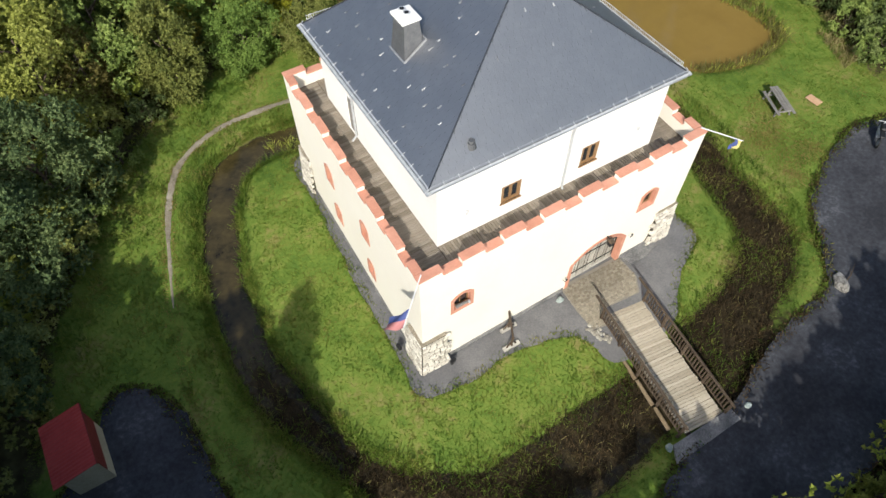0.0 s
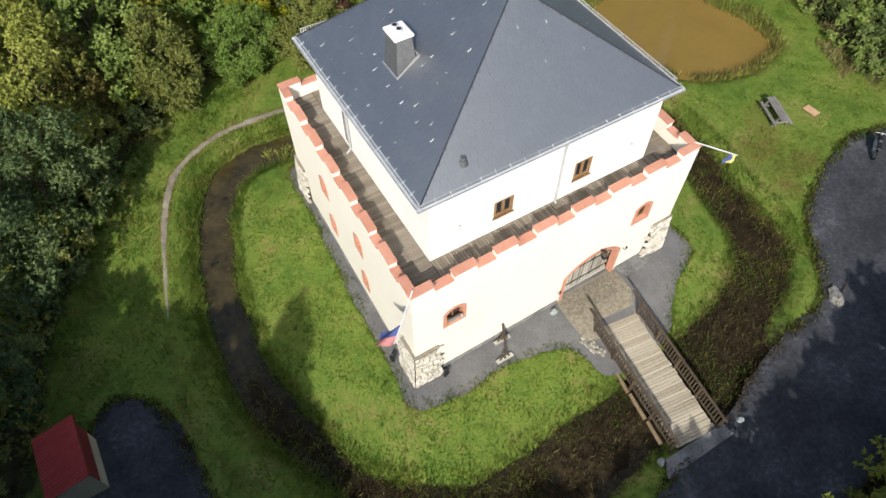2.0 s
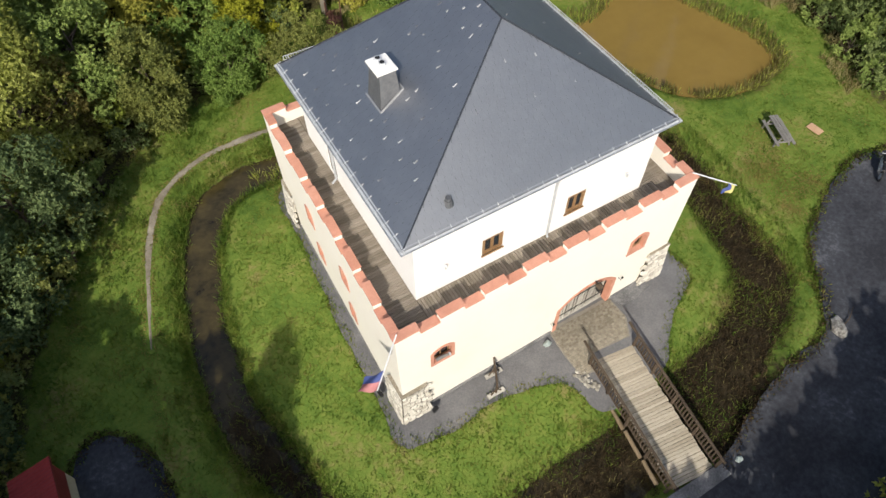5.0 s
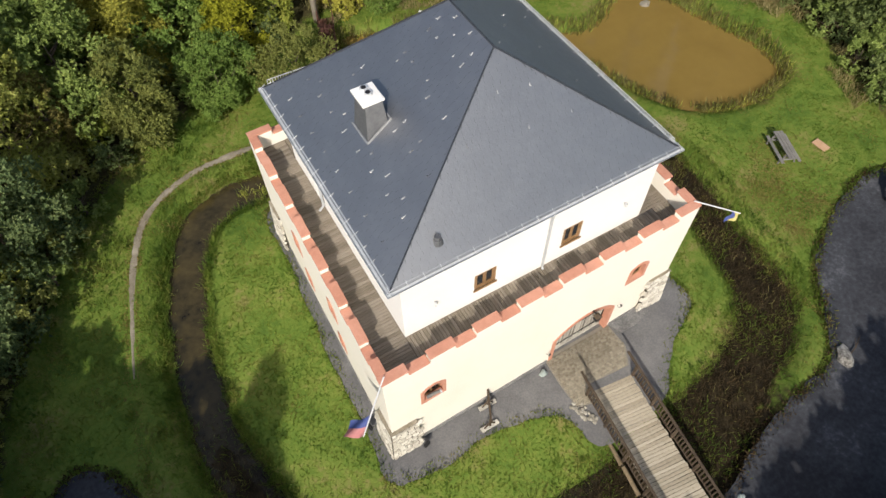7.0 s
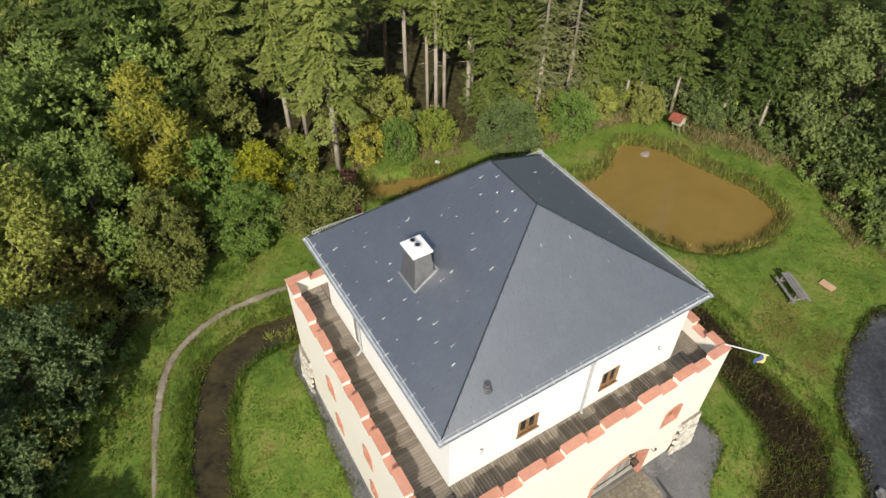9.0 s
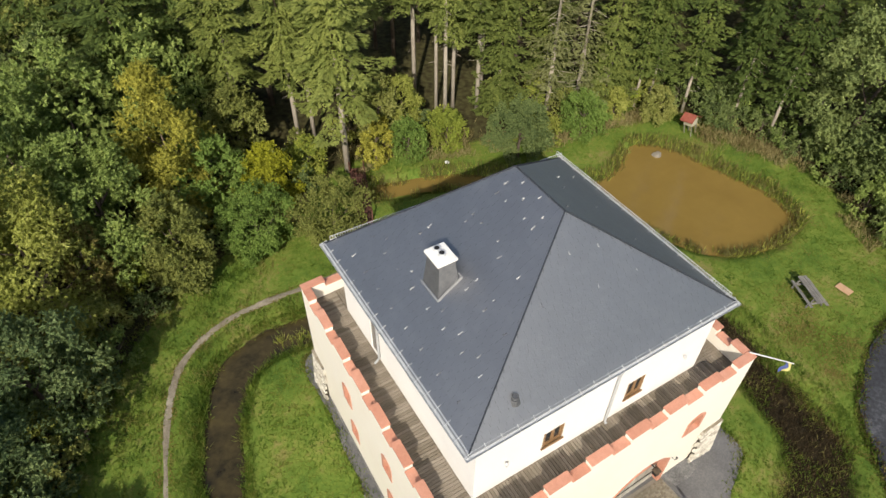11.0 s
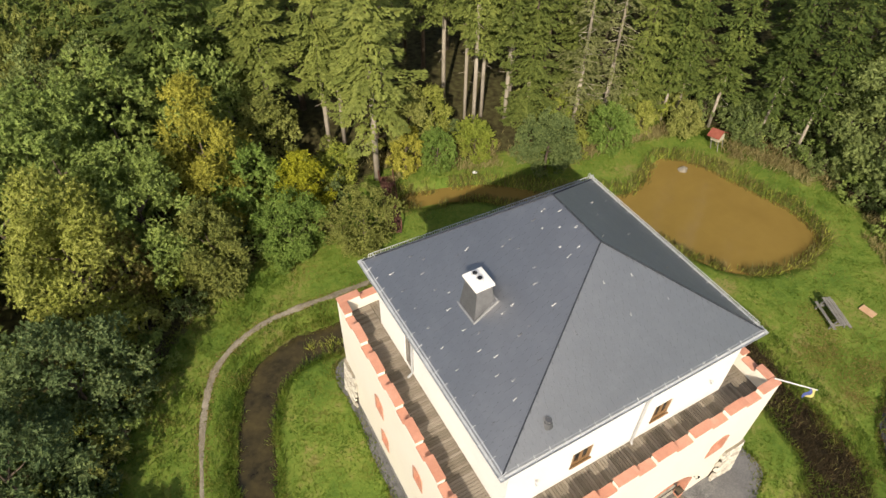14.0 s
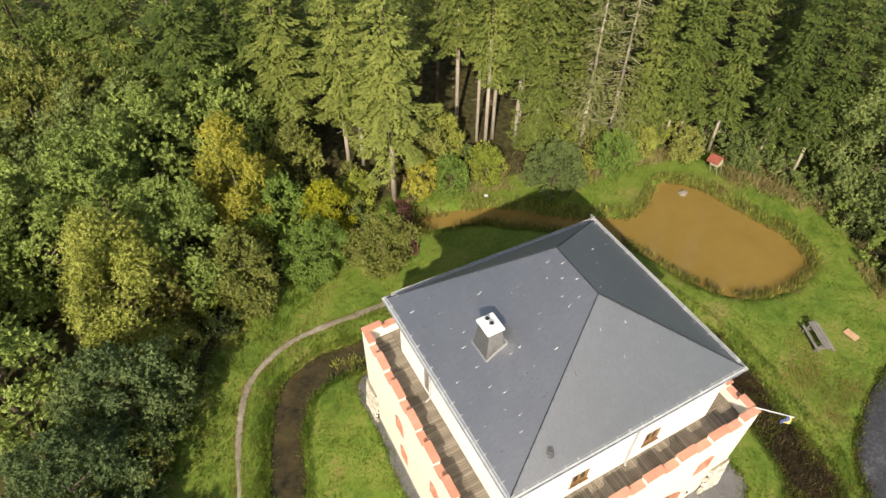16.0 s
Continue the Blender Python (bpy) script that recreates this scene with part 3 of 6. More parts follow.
def arched_window(m, u0, u1, z0, z1, rise):
    w = hp("window", surround(m, u0, u1, z0, z1, rise, 0.15), "sand", label="small arched window with red sandstone surround")
    ring = frame_ring(u0, u1, z0, z1, rise, 0.15)
    hp("pane", panel(ring, [], m @ Matrix.Translation((0, 0.24, 0)), 0.02), "glass", w, "dark window pane")
    inner = [((u - (u0 + u1) / 2) * 0.86 + (u0 + u1) / 2, (z - (z0 + z1) / 2) * 0.88 + (z0 + z1) / 2) for u, z in ring]
    hp("window_frame", panel(ring, [inner], m @ Matrix.Translation((0, 0.18, 0)), 0.05), "oak", w)
    bm = boxed((u0 + u1) / 2 - 0.025, (u0 + u1) / 2 + 0.025, 0.185, 0.225, z0 + 0.16, z1 - 0.19)
    bm.transform(m)
    hp("window_bar", bm, "oak", w)
    bm = boxed(u0 + 0.15, u1 - 0.15, 0.0, 0.18, z0 + 0.1, z0 + 0.17, 0.01)
    bm.transform(m)
    hp("window_sill", bm, "sand", w)
    return w


for a, b, c, d in F_WINS:
    arched_window(FRONT, a, b, c, d, 0.3)
barrel = thing("cannon_barrel", "grey cannon barrel lying in the window opening", "cannon", at=(2.8, 0.76, 3.82))
part("tube", tubed([(-0.3, 0.02, 0.02), (0.1, 0.0, 0.06), (0.28, -0.04, 0.08)], [0.085, 0.07, 0.06], 10), "greywood", barrel)
part("muzzle", tubed([(0.26, -0.04, 0.08), (0.33, -0.05, 0.085)], [0.085, 0.085], 10), "zinc", barrel)
for a, b, c, d in L_WINS:
    arched_window(LEFT, a, b, c, d, 0.25)

# gate: sandstone arch, two plank leaves, the one standing open inwards
gate = hp("gate", surround(FRONT, *GATE, 0.2, 0.3), "sand", label="arched gate of pale wooden bars in a sandstone frame")
g0, g1, gz0, gz1, grise = GATE
nb = 15
for i in range(nb):
    u0 = g0 + 0.21 + (g1 - g0 - 0.42) * i / nb
    u1 = u0 + (g1 - g0 - 0.42) / nb * (0.45, 0.7, 0.55)[i % 3]
    t = (u0 + u1) / 2
    s = (t - g0) / (g1 - g0)
    zt = gz1 - grise + grise * max(0.0, math.sin(math.pi * s)) ** 0.8 - 0.21
    bm = boxed(u0, u1, 0.30 + 0.004 * (i % 2), 0.36, FOOT_Z + 0.06, zt, 0.006)
    bm.transform(FRONT)
    hp("plank", bm, "palewood", gate)
# added dark sheet: gives the gaps between the bars the interior's darkness
bm = boxed(g0 + 0.2, g1 - 0.2, 0.42, 0.46, FOOT_Z + 0.04, gz1 - 0.25)
bm.transform(FRONT)
hp("backing", bm, "oldwood", gate, "dark sheet standing in for the unlit interior behind the bars")
bm = boxed(g0 + 0.22, g1 - 0.22, 0.27, 0.37, FOOT_Z + 0.05, FOOT_Z + 0.17, 0.006)
bm.transform(FRONT)
hp("bottom_rail", bm, "palewood", gate)
for z in (0.25, 1.4):
    bm = boxed(g0 + 0.25, g1 - 0.25, 0.275, 0.30, z, z + 0.07, 0.005)
    bm.transform(FRONT)
    hp("strap_hinge", bm, "black", gate, "black iron strap")
lamp = thing("wall_lantern", "dark iron lantern hung over the gate arch", "lantern", at=(10.85, 0.78, 2.66))
bm = bmesh.new()
box(bm, -0.12, 0.12, -0.30, -0.06, -0.2, 0.1, 0.02)
part("body", bm, "black", lamp)
part("bracket", boxed(-0.02, 0.02, -0.3, 0.14, 0.1, 0.14), "black", lamp)
bm = bmesh.new()
bmesh.ops.create_cone(bm, cap_ends=True, segments=4, radius1=0.22, radius2=0.02, depth=0.14, matrix=Matrix.Translation((0, -0.18, 0.17)) @ Matrix.Rotation(radians(45), 4, "Z"))
part("cap", bm, "oldwood", lamp)

for x, z in ((8.68, 0.75), (12.55, 1.55)):
    wy = Y0 + SKEW * (x - X0)
    br = hp("torch_bracket", tubed([(x, wy, z), (x, wy - 0.16, z + 0.02), (x, wy - 0.2, z + 0.2)], 0.018, 5), "black", label="small black iron torch bracket")
    hp("cup", tubed([(x, wy - 0.2, z + 0.18), (x, wy - 0.2, z + 0.3)], [0.03, 0.055], 7), "black", br)

# roof walk: floor boards behind the parapet
slab = bmesh.new()
ins = THICK - 0.02
prism(slab, [(CF.x + ins, CF.y + ins), (CR.x - ins, CR.y + ins), (CB.x - ins, CB.y - ins), (CL.x + ins, CL.y - ins)], FLOOR_Z - 0.25, FLOOR_Z - 0.03)
walkslab = hp("walkway", slab, "oldwood", label="timber roof walk behind the battlements")
BOARDS = []
bw = 0.135


def board_row(lo, hi, edges, along_x):
    """Boards that lie across the walk, bw wide, each as long as the walk is there."""
    n = int((hi - lo) / bw)
    for i in range(n):
        a = lo + i * (hi - lo) / n
        b = lo + (i + 1) * (hi - lo) / n - 0.02
        c, d_ = edges((a + b) / 2)
        BOARDS.append((a, b, c, d_) if along_x else (c, d_, a, b))


board_row(UX0 + 0.02, X1 - THICK - 0.01, lambda x: (Y0 + SKEW * (x - X0) + THICK + 0.02, UY0 - 0.01), True)
board_row(Y0 + THICK + 0.03, Y1 - THICK - 0.01, lambda y: (X0 + SKEW * (y - Y0) + THICK + 0.02, UX0 - 0.01), False)
board_row(UY0, Y1 - THICK + 0.2, lambda y: (UX1 + 0.01, X1 + SKEW * (y - Y0) - THICK - 0.03), False)
board_row(UX0 + 0.02, UX1, lambda x: (UY1 + 0.01, Y1 + SKEW * (x - X0) - THICK - 0.02), True)

# upper storey
UF = Matrix.Translation((UX0, UY0, 0))
UL = Matrix.Translation((UX0, UY1, 0)) @ Matrix.Rotation(radians(-90), 4, "Z")
UR = Matrix.Translation((UX1, UY0, 0)) @ Matrix.Rotation(radians(90), 4, "Z")
UB = Matrix.Translation((UX1, UY1, 0)) @ Matrix.Rotation(radians(180), 4, "Z")
U_WINS = [(5.5 - UX0, 6.45 - UX0, 7.0, 8.0), (9.42 - UX0, 10.33 - UX0, 7.0, 8.08)]
DOOR = (UY1 - 10.1, UY1 - 9.3, FLOOR_Z, FLOOR_Z + 2.05)


def rect(u0, u1, z0, z1):
    return [(u0, z0), (u1, z0), (u1, z1), (u0, z1)]


for m, ln, holes, inset in ((UF, UX1 - UX0, [rect(*w) for w in U_WINS], 0.0), (UL, UY1 - UY0, [rect(*DOOR)], 0.3),
                            (UR, UY1 - UY0, [], 0.3), (UB, UX1 - UX0, [], 0.0)):
    hp("upper_wall", panel([(inset, FLOOR_Z - 0.2), (ln - inset, FLOOR_Z - 0.2), (ln - inset, EZ + 0.1), (inset, EZ + 0.1)], holes, m, 0.3), "white",
       label="white plastered upper storey wall")
for u0, u1, z0, z1 in U_WINS:
    f_ = panel(rect(u0, u1, z0, z1), [rect(u0 + 0.09, u1 - 0.09, z0 + 0.09, z1 - 0.09)], UF @ Matrix.Translation((0, 0.03, 0)), 0.1)
    w = hp("window", f_, "oak", label="two-leaf oak framed window")
    mid = (u0 + u1) / 2
    for a, b in ((u0 + 0.095, mid - 0.01), (mid + 0.01, u1 - 0.095)):
        hp("sash", panel(rect(a, b, z0 + 0.095, z1 - 0.095), [rect(a + 0.06, b - 0.06, z0 + 0.16, z1 - 0.16)], UF @ Matrix.Translation((0, 0.05, 0)), 0.05), "oak", w)
        hp("pane", panel(rect(a + 0.05, b - 0.05, z0 + 0.15, z1 - 0.15), [], UF @ Matrix.Translation((0, 0.075, 0)), 0.01), "glass", w, "dark window pane")
    bm = boxed(u0 - 0.04, u1 + 0.04, -0.06, 0.06, z0 - 0.05, z0, 0.006)
    bm.transform(UF)
    hp("window_sill", bm, "oak", w)
d0, d1, dz0, dz1 = DOOR
door = hp("door", panel(rect(d0 + 0.09, d1 - 0.09, dz0 + 0.02, dz1 - 0.09), [], UL @ Matrix.Translation((0, 0.14, 0)), 0.05), "greywood", label="grey wooden door onto the roof walk")
hp("door_frame", panel(rect(d0, d1, dz0, dz1), [rect(d0 + 0.09, d1 - 0.09, dz0 + 0.01, dz1 - 0.09)], UL @ Matrix.Translation((0, 0.06, 0)), 0.12), "greywood", door)
bm = boxed(d1 - 0.19, d1 - 0.16, 0.08, 0.14, FLOOR_Z + 0.95, FLOOR_Z + 1.1, 0.005)
bm.transform(UL)
hp("door_handle", bm, "zinc", door)

# roof
corner = [Vector((EX0, EY0, EZ)), Vector((EX1, EY0, EZ)), Vector((EX1 - 0.12, EY1 - 0.43, EZ)), Vector((EX0, EY1, EZ))]
ra, rb = Vector((RIDGE_X, RY0, RIDGE_Z)), Vector((RIDGE_X, RY1, RIDGE_Z))
roof = None
PLANES = ((corner[0], corner[1], ra, ra), (corner[1], corner[2], rb, ra), (corner[2], corner[3], rb, rb), (corner[3], corner[0], ra, rb))
bm = bmesh.new()
vs = [bm.verts.new(v) for v in (*corner, ra, rb)]
low = [bm.verts.new(v - Vector((0, 0, 0.14))) for v in corner]
for a in ((0, 1, 4), (1, 2, 5, 4), (2, 3, 5), (3, 0, 4, 5)):
    bm.faces.new([vs[i] for i in a])
for i in range(4):
    j = (i + 1) % 4
    bm.faces.new((vs[i], low[i], low[j], vs[j]))
bm.faces.new(low)
bmesh.ops.recalc_face_normals(bm, faces=bm.faces[:])
roof = hp("roof", bm, "zincdark", label="grey slate hip roof with snow hooks")


def slates():
    """Courses of thin slates on all four slopes, as one mesh."""
    out = []
    rng = np.random.default_rng(4)
    for a, b, d, c in PLANES:
        e = (b - a).normalized()
        mid_low = (a + b) / 2
        up = ((c + d) / 2 - mid_low)
        up = (up - e * up.dot(e))
        h = up.length
        up.normalize()
        n = e.cross(up).normalized()
        if n.z < 0:
            n = -n
        L = (b - a).length
        lt, rt = (c - a).dot(e), (d - a).dot(e)
        rows = int(h / 0.2)
        for r in range(rows):
            v0, v1 = r * h / rows, (r + 1.25) * h / rows
            s0, s1 = v0 / h, min(1.0, v1 / h)
            x0, x1 = lt * s0 + 0.03, L + (rt - L) * s0 - 0.03
            u = x0 - (r % 2) * 0.16 - rng.uniform(0, 0.05)
            while u < x1:
                w = rng.uniform(0.26, 0.38)
                p0, p1 = max(u, x0), min(u + w - 0.006, x1)
                u += w
                if p1 - p0 < 0.03:
                    continue
                t0, t1 = max(p0, lt * s1), min(p1, L + (rt - L) * s1)
                if t1 - t0 < 0.01:
                    t0 = t1 = (max(lt * s1, min(p0, p1)) + min(L + (rt - L) * s1, p1)) / 2
                    t1 += 0.005
                lift = 0.022 + rng.uniform(0, 0.004)
                q = [a + e * p0 + up * v0 + n * lift, a + e * p1 + up * v0 + n * lift, a + e * t1 + up * (s1 * h) + n * 0.008, a + e * t0 + up * (s1 * h) + n * 0.008]
                out.append([tuple(v) for v in q])
    return np.array(out)


me = quads_mesh("slating", slates(), "slate")
sl = hp("slating", me, "slate", roof, "grey slate courses")
tagged(sl, kind="stuff")
# hips and ridge
for a, b in ((corner[0], ra), (corner[1], ra), (corner[2], rb), (corner[3], rb), (ra, rb)):
    up = Vector((0, 0, 0.035))
    hp("ridge_cap", tubed([a + up, (a + b) / 2 + up, b + up], 0.03, 6), "ridge", roof)
# gutters with brackets
for i, (a, b) in enumerate(zip(corner, corner[1:] + corner[:1])):
    e = (b - a).normalized()
    n = Vector((e.y, -e.x, 0))
    bm = bmesh.new()
    prev = None
    for s in (a - e * 0.12 + n * 0.0, b + e * 0.12 + n * 0.0):
        row = []
        for rr in (0.075, 0.066):
            for k in range(9):
                an = math.pi * k / 8
                row.append(bm.verts.new(s + n * (0.075 + math.cos(an) * rr) + Vector((0, 0, -0.05 - math.sin(an) * rr))))
        if prev:
            for k in range(8):
                bm.faces.new((prev[k], prev[k + 1], row[k + 1], row[k]))
                bm.faces.new((prev[9 + k], row[9 + k], row[10 + k], prev[10 + k]))
            bm.faces.new((prev[0], row[0], row[9], prev[9]))
            bm.faces.new((prev[8], prev[17], row[17], row[8]))
        prev = row
    bmesh.ops.recalc_face_normals(bm, faces=bm.faces[:])
    g = hp("gutter", bm, "zinc", roof, "zinc half-round gutter")
    L = (b - a).length
    k = int(L / 0.62)
    for j in range(k + 1):
        p = a + e * (L * j / k)
        inn = -n
        q0, q1 = p + n * 0.15 + Vector((0, 0, -0.03)), p + inn * 0.16 + Vector((0, 0, 0.15))
        hp("gutter_bracket", tubed([q0, p + Vector((0, 0, 0.06)), q1], 0.011, 4), "galv", g)
    # edge strip of sheet metal on the eaves
    hp("eaves_strip", tubed([a + inn * 0.05 + Vector((0, 0, 0.05)), b + inn * 0.05 + Vector((0, 0, 0.05))], 0.03, 5), "zinc", roof)


def snow_fence(a, b, t0, t1):
    """A steel snow guard: two rails with bars and stays, along the eave from a to b."""
    e = (b - a).normalized()
    L = (b - a).length
    inn = Vector((-e.y, e.x, 0))
    slope = (RIDGE_Z - EZ) / (6.0 if abs(e.y) > 0.5 else 4.0)
    base = lambda s, h: a + e * s + inn * 0.22 + Vector((0, 0, 0.22 * slope + 0.05 + h))
    f_ = hp("snow_guard", tubed([base(t0, 0.22), base(t1, 0.22)], 0.014, 5), "galv", roof, "galvanised snow guard fence")
    hp("rail", tubed([base(t0, 0.03), base(t1, 0.03)], 0.014, 5), "galv", f_)
    n = int((t1 - t0) / 0.11)
    bar = None
    for i in range(n + 1):
        p = base(t0 + (t1 - t0) * i / n, 0.125)
        if bar is None:
            bm = boxed(-0.009, 0.009, -0.009, 0.009, -0.1, 0.1)
            bar = mesh_of("bar", bm, "galv")
        ob = hp("bar", bar, "galv", f_)
        ob.matrix_basis = Matrix.Translation(p)
    for i in range(int((t1 - t0) / 0.8) + 1):
        p = base(t0 + 0.1 + 0.8 * i, 0)
        hp("stay", tubed([p + inn * 0.26 + Vector((0, 0, 0.19)), p + Vector((0, 0, 0.2)), p - inn * 0.05], 0.012, 4), "galv", f_)


snow_fence(corner[1], corner[2], 0.2, 10.5)
snow_fence(corner[2], corner[3], 0.2, 11.7)

# snow hooks: small steel straps in staggered rows
hook_bm = bmesh.new()
box(hook_bm, -0.011, 0.011, -0.06, 0.06, 0.0, 0.01)
box(hook_bm, -0.014, 0.014, -0.07, -0.055, 0.0, 0.06)
HOOK = mesh_of("snow_hook", hook_bm, "hook")
HOOKS = ((2.82, 11.45, 10.42, 9.4, 8.35, 7.28, 6.2, 5.03, 3.8), (3.68, 11.4, 10.38, 9.4, 8.3, 7.2, 6.15, 4.98, 3.9), (3.98, 10.86, 8.85, 6.7, 5.55, 4.44),
         (4.9, 9.82, 6.62, 5.53, 4.35), (5.26, 9.75, 6.6, 5.55), (6.16, 8.7, 6.6, 5.5), (6.46, 8.7, 8.15, 7.1), (7.38, 8.6, 8.08, 7.0, 6.48), (7.76, 8.62, 7.6, 6.5), (8.1, 8.1, 7.15))
SOUTH_HOOKS = ((7.9, 5.2), (9.08, 5.08), (10.3, 4.18), (8.6, 4.25), (6.3, 4.42))
EAST_HOOKS = ((10.9, 9.4), (8.7, 6.45), (11.2, 7.4), (11.35, 5.37), (10.2, 8.3), (12.6, 10.2))
rng = random.Random(8)


def snow_hook(pi, x, y):
    """A hook on slope pi of the roof, above the point x, y."""
    a, b, d, c = PLANES[pi]
    e = (b - a).normalized()
    up = ((c + d) / 2 - (a + b) / 2)
    up = (up - e * up.dot(e)).normalized()
    n = e.cross(up).normalized()
    n = -n if n.z < 0 else n
    z = a.z - ((x - a.x) * n.x + (y - a.y) * n.y) / n.z
    ob = hp("snow_hook", HOOK, "galv", roof)
    turn = Matrix.Rotation(rng.uniform(-0.25, 0.25), 4, "Z") @ Matrix.Diagonal((1, rng.uniform(0.6, 1.5), 1, 1))
    ob.matrix_basis = Matrix.Translation(Vector((x, y, z)) + n * 0.028) @ Matrix((e, up, n)).transposed().to_4x4() @ turn


for x, *row in HOOKS:
    for y in row:
        snow_hook(3, x, y)
for x, y in SOUTH_HOOKS:
    snow_hook(0, x, y)
for x, y in EAST_HOOKS:
    snow_hook(1, x, y)

# roof vent
vc = Vector((4.28, 2.82, 10.62))
vent = hp("roof_vent", tubed([vc, vc + Vector((0, 0, 0.22))], [0.1, 0.095], 14), "zincdark", roof, "small grey roof vent pipe")
hp("rim", tubed([vc + Vector((math.cos(i * 0.45) * 0.1, math.sin(i * 0.45) * 0.1, 0.225)) for i in range(15)], 0.018, 5), "zincdark", vent, "dark rubber rim")
hp("collar", tubed([vc + Vector((0, 0, -0.12)), vc + Vector((0, 0, 0.1))], [0.2, 0.14], 12), "zincdark", vent)

# chimney
ch = hp("chimney", bmesh.new(), "zincdark", roof, "slate clad chimney with a white cap")
bm = bmesh.new()
lo = [(4.02, 7.13, 11.0), (4.95, 7.13, 11.0), (4.95, 8.26, 11.0), (4.02, 8.26, 11.0)]
hi = [(4.17, 7.3, 12.8), (4.8, 7.3, 12.8), (4.8, 8.08, 12.8), (4.17, 8.08, 12.8)]
v0 = [bm.verts.new(v) for v in lo]
v1 = [bm.verts.new(v) for v in hi]
for i in range(4):
    bm.faces.new((v0[i], v0[(i + 1) % 4], v1[(i + 1) % 4], v1[i]))
bm.faces.new(v1)
bmesh.ops.recalc_face_normals(bm, faces=bm.faces[:])
hp("cladding", bm, "zincdark", ch, "dark slate cladding")
hp("cap", boxed(4.06, 4.87, 7.22, 8.17, 12.8, 12.91, 0.02), "white", ch, "white concrete cap")
for x, y in ((4.44, 7.92), (4.47, 7.64)):
    bm = bmesh.new()
    tube(bm, [(x, y, 12.91), (x, y, 13.03), (x, y, 13.03)], [0.14, 0.13, 0.1], 14)
    pp = hp("flue", bm, "galv", ch, "round steel flue")
    bm = bmesh.new()
    bmesh.ops.create_circle(bm, cap_ends=True, segments=14, radius=0.095, matrix=Matrix.Translation((x, y, 13.035)))
    hp("flue_opening", bm, "black", pp)
def rz_(x):
    return EZ + (x - EX0) * (RIDGE_Z - EZ) / (RIDGE_X - EX0)


# lead flashing round the chimney foot
for pts in ([(4.0, 8.3, rz_(4.0)), (4.0, 7.11, rz_(4.0))], [(4.0, 7.11, rz_(4.0)), (4.97, 7.11, rz_(4.97))], [(4.97, 7.11, rz_(4.97)), (4.97, 8.3, rz_(4.97))]):
    hp("flashing", tubed([Vector(p) + Vector((0, 0, 0.03)) for p in pts], 0.035, 5), "lead", ch, "grey lead flashing")

# downspouts
hp("downspout", tubed([(8.6, EY0 - 0.07, EZ - 0.1), (8.6, EY0 - 0.02, EZ - 0.3), (8.6, UY0 - 0.09, EZ - 0.6), (8.6, UY0 - 0.09, FLOOR_Z + 0.12), (8.6, UY0 - 0.16, FLOOR_Z + 0.03)], 0.05, 8), "zinc", label="zinc downspout")
hp("downspout", tubed([(EX0 - 0.07, 9.25, EZ - 0.1), (EX0 + 0.1, 9.25, EZ - 0.3), (UX0 - 0.09, 9.25, EZ - 0.6), (UX0 - 0.09, 9.25, FLOOR_Z + 0.25), (UX0 - 0.3, 9.25, FLOOR_Z + 0.04)], 0.05, 8), "zinc", label="zinc downspout")
for x, z in ((3.82, 7.62), (12.3, 7.75)):
    sp = hp("wall_light", tubed([(x, UY0 - 0.14, z), (x, UY0 - 0.14, z + 0.16)], [0.05, 0.06], 8), "galv", label="small grey wall light")
    hp("arm", tubed([(x, UY0, z + 0.1), (x, UY0 - 0.14, z + 0.1)], 0.015, 5), "galv", sp)
# grey plinth at the foot of the walls
for m, u0, u1 in ((FRONT, 1.1, 7.95), (FRONT, 11.6, 13.4), (LEFT, 0.9, LEN_Y - 0.9)):
    bm = boxed(u0, u1, -0.05, -0.004, FOOT_Z - 0.1, FOOT_Z + 0.3, 0.01)
    bm.transform(m)
    hp("plinth", bm, "concrete", label="grey plinth strip")


def buttress(name, cx, cy, sx, sy):
    """A battered corner pier of field stones; sx, sy point out of the corner."""
    root = hp(name, bmesh.new(), "mortar", label="rough field stone corner pier")
    base, topw, h = 1.2, 1.12, 2.2
    bm = bmesh.new()

    def ring(out, w, z):
        xs = sorted((cx + sx * out, cx - sx * w))
        ys = sorted((cy + sy * out, cy - sy * w))
        return [bm.verts.new(v) for v in ((xs[0], ys[0], z), (xs[1], ys[0], z), (xs[1], ys[1], z), (xs[0], ys[1], z))]

    r0, r1 = ring(0.24, base, FOOT_Z - 0.1), ring(0.1, topw, h)
    for i in range(4):
        bm.faces.new((r0[i], r0[(i + 1) % 4], r1[(i + 1) % 4], r1[i]))
    bm.faces.new(r1)
    bmesh.ops.recalc_face_normals(bm, faces=bm.faces[:])
    hp("core", bm, "joint", root)
    bm = bmesh.new()
    xs = sorted((cx + sx * 0.13, cx - sx * topw))
    ys = sorted((cy + sy * 0.13, cy - sy * topw))
    box(bm, xs[0], xs[1], ys[0], ys[1], h, h + 0.06, 0.015)
    hp("cap_slab", bm, "path", root, "worn tan mortar cap")
    return root


piers = [buttress("corner_pier", X0, Y0, -1, -1), buttress("corner_pier", CR.x, CR.y, 1, -1), buttress("corner_pier", CL.x, CL.y, -1, 1)]


def stone_mesh(seed):
    rg = random.Random(seed)
    bm = bmesh.new()
    bmesh.ops.create_cube(bm, size=1.0)
    bmesh.ops.bevel(bm, geom=bm.edges[:], offset=0.2, segments=1, affect="EDGES")
    for v in bm.verts:
        v.co += Vector((rg.uniform(-1, 1), rg.uniform(-1, 1), rg.uniform(-1, 1))) * 0.07
    return mesh_of("stone", bm, "stone")


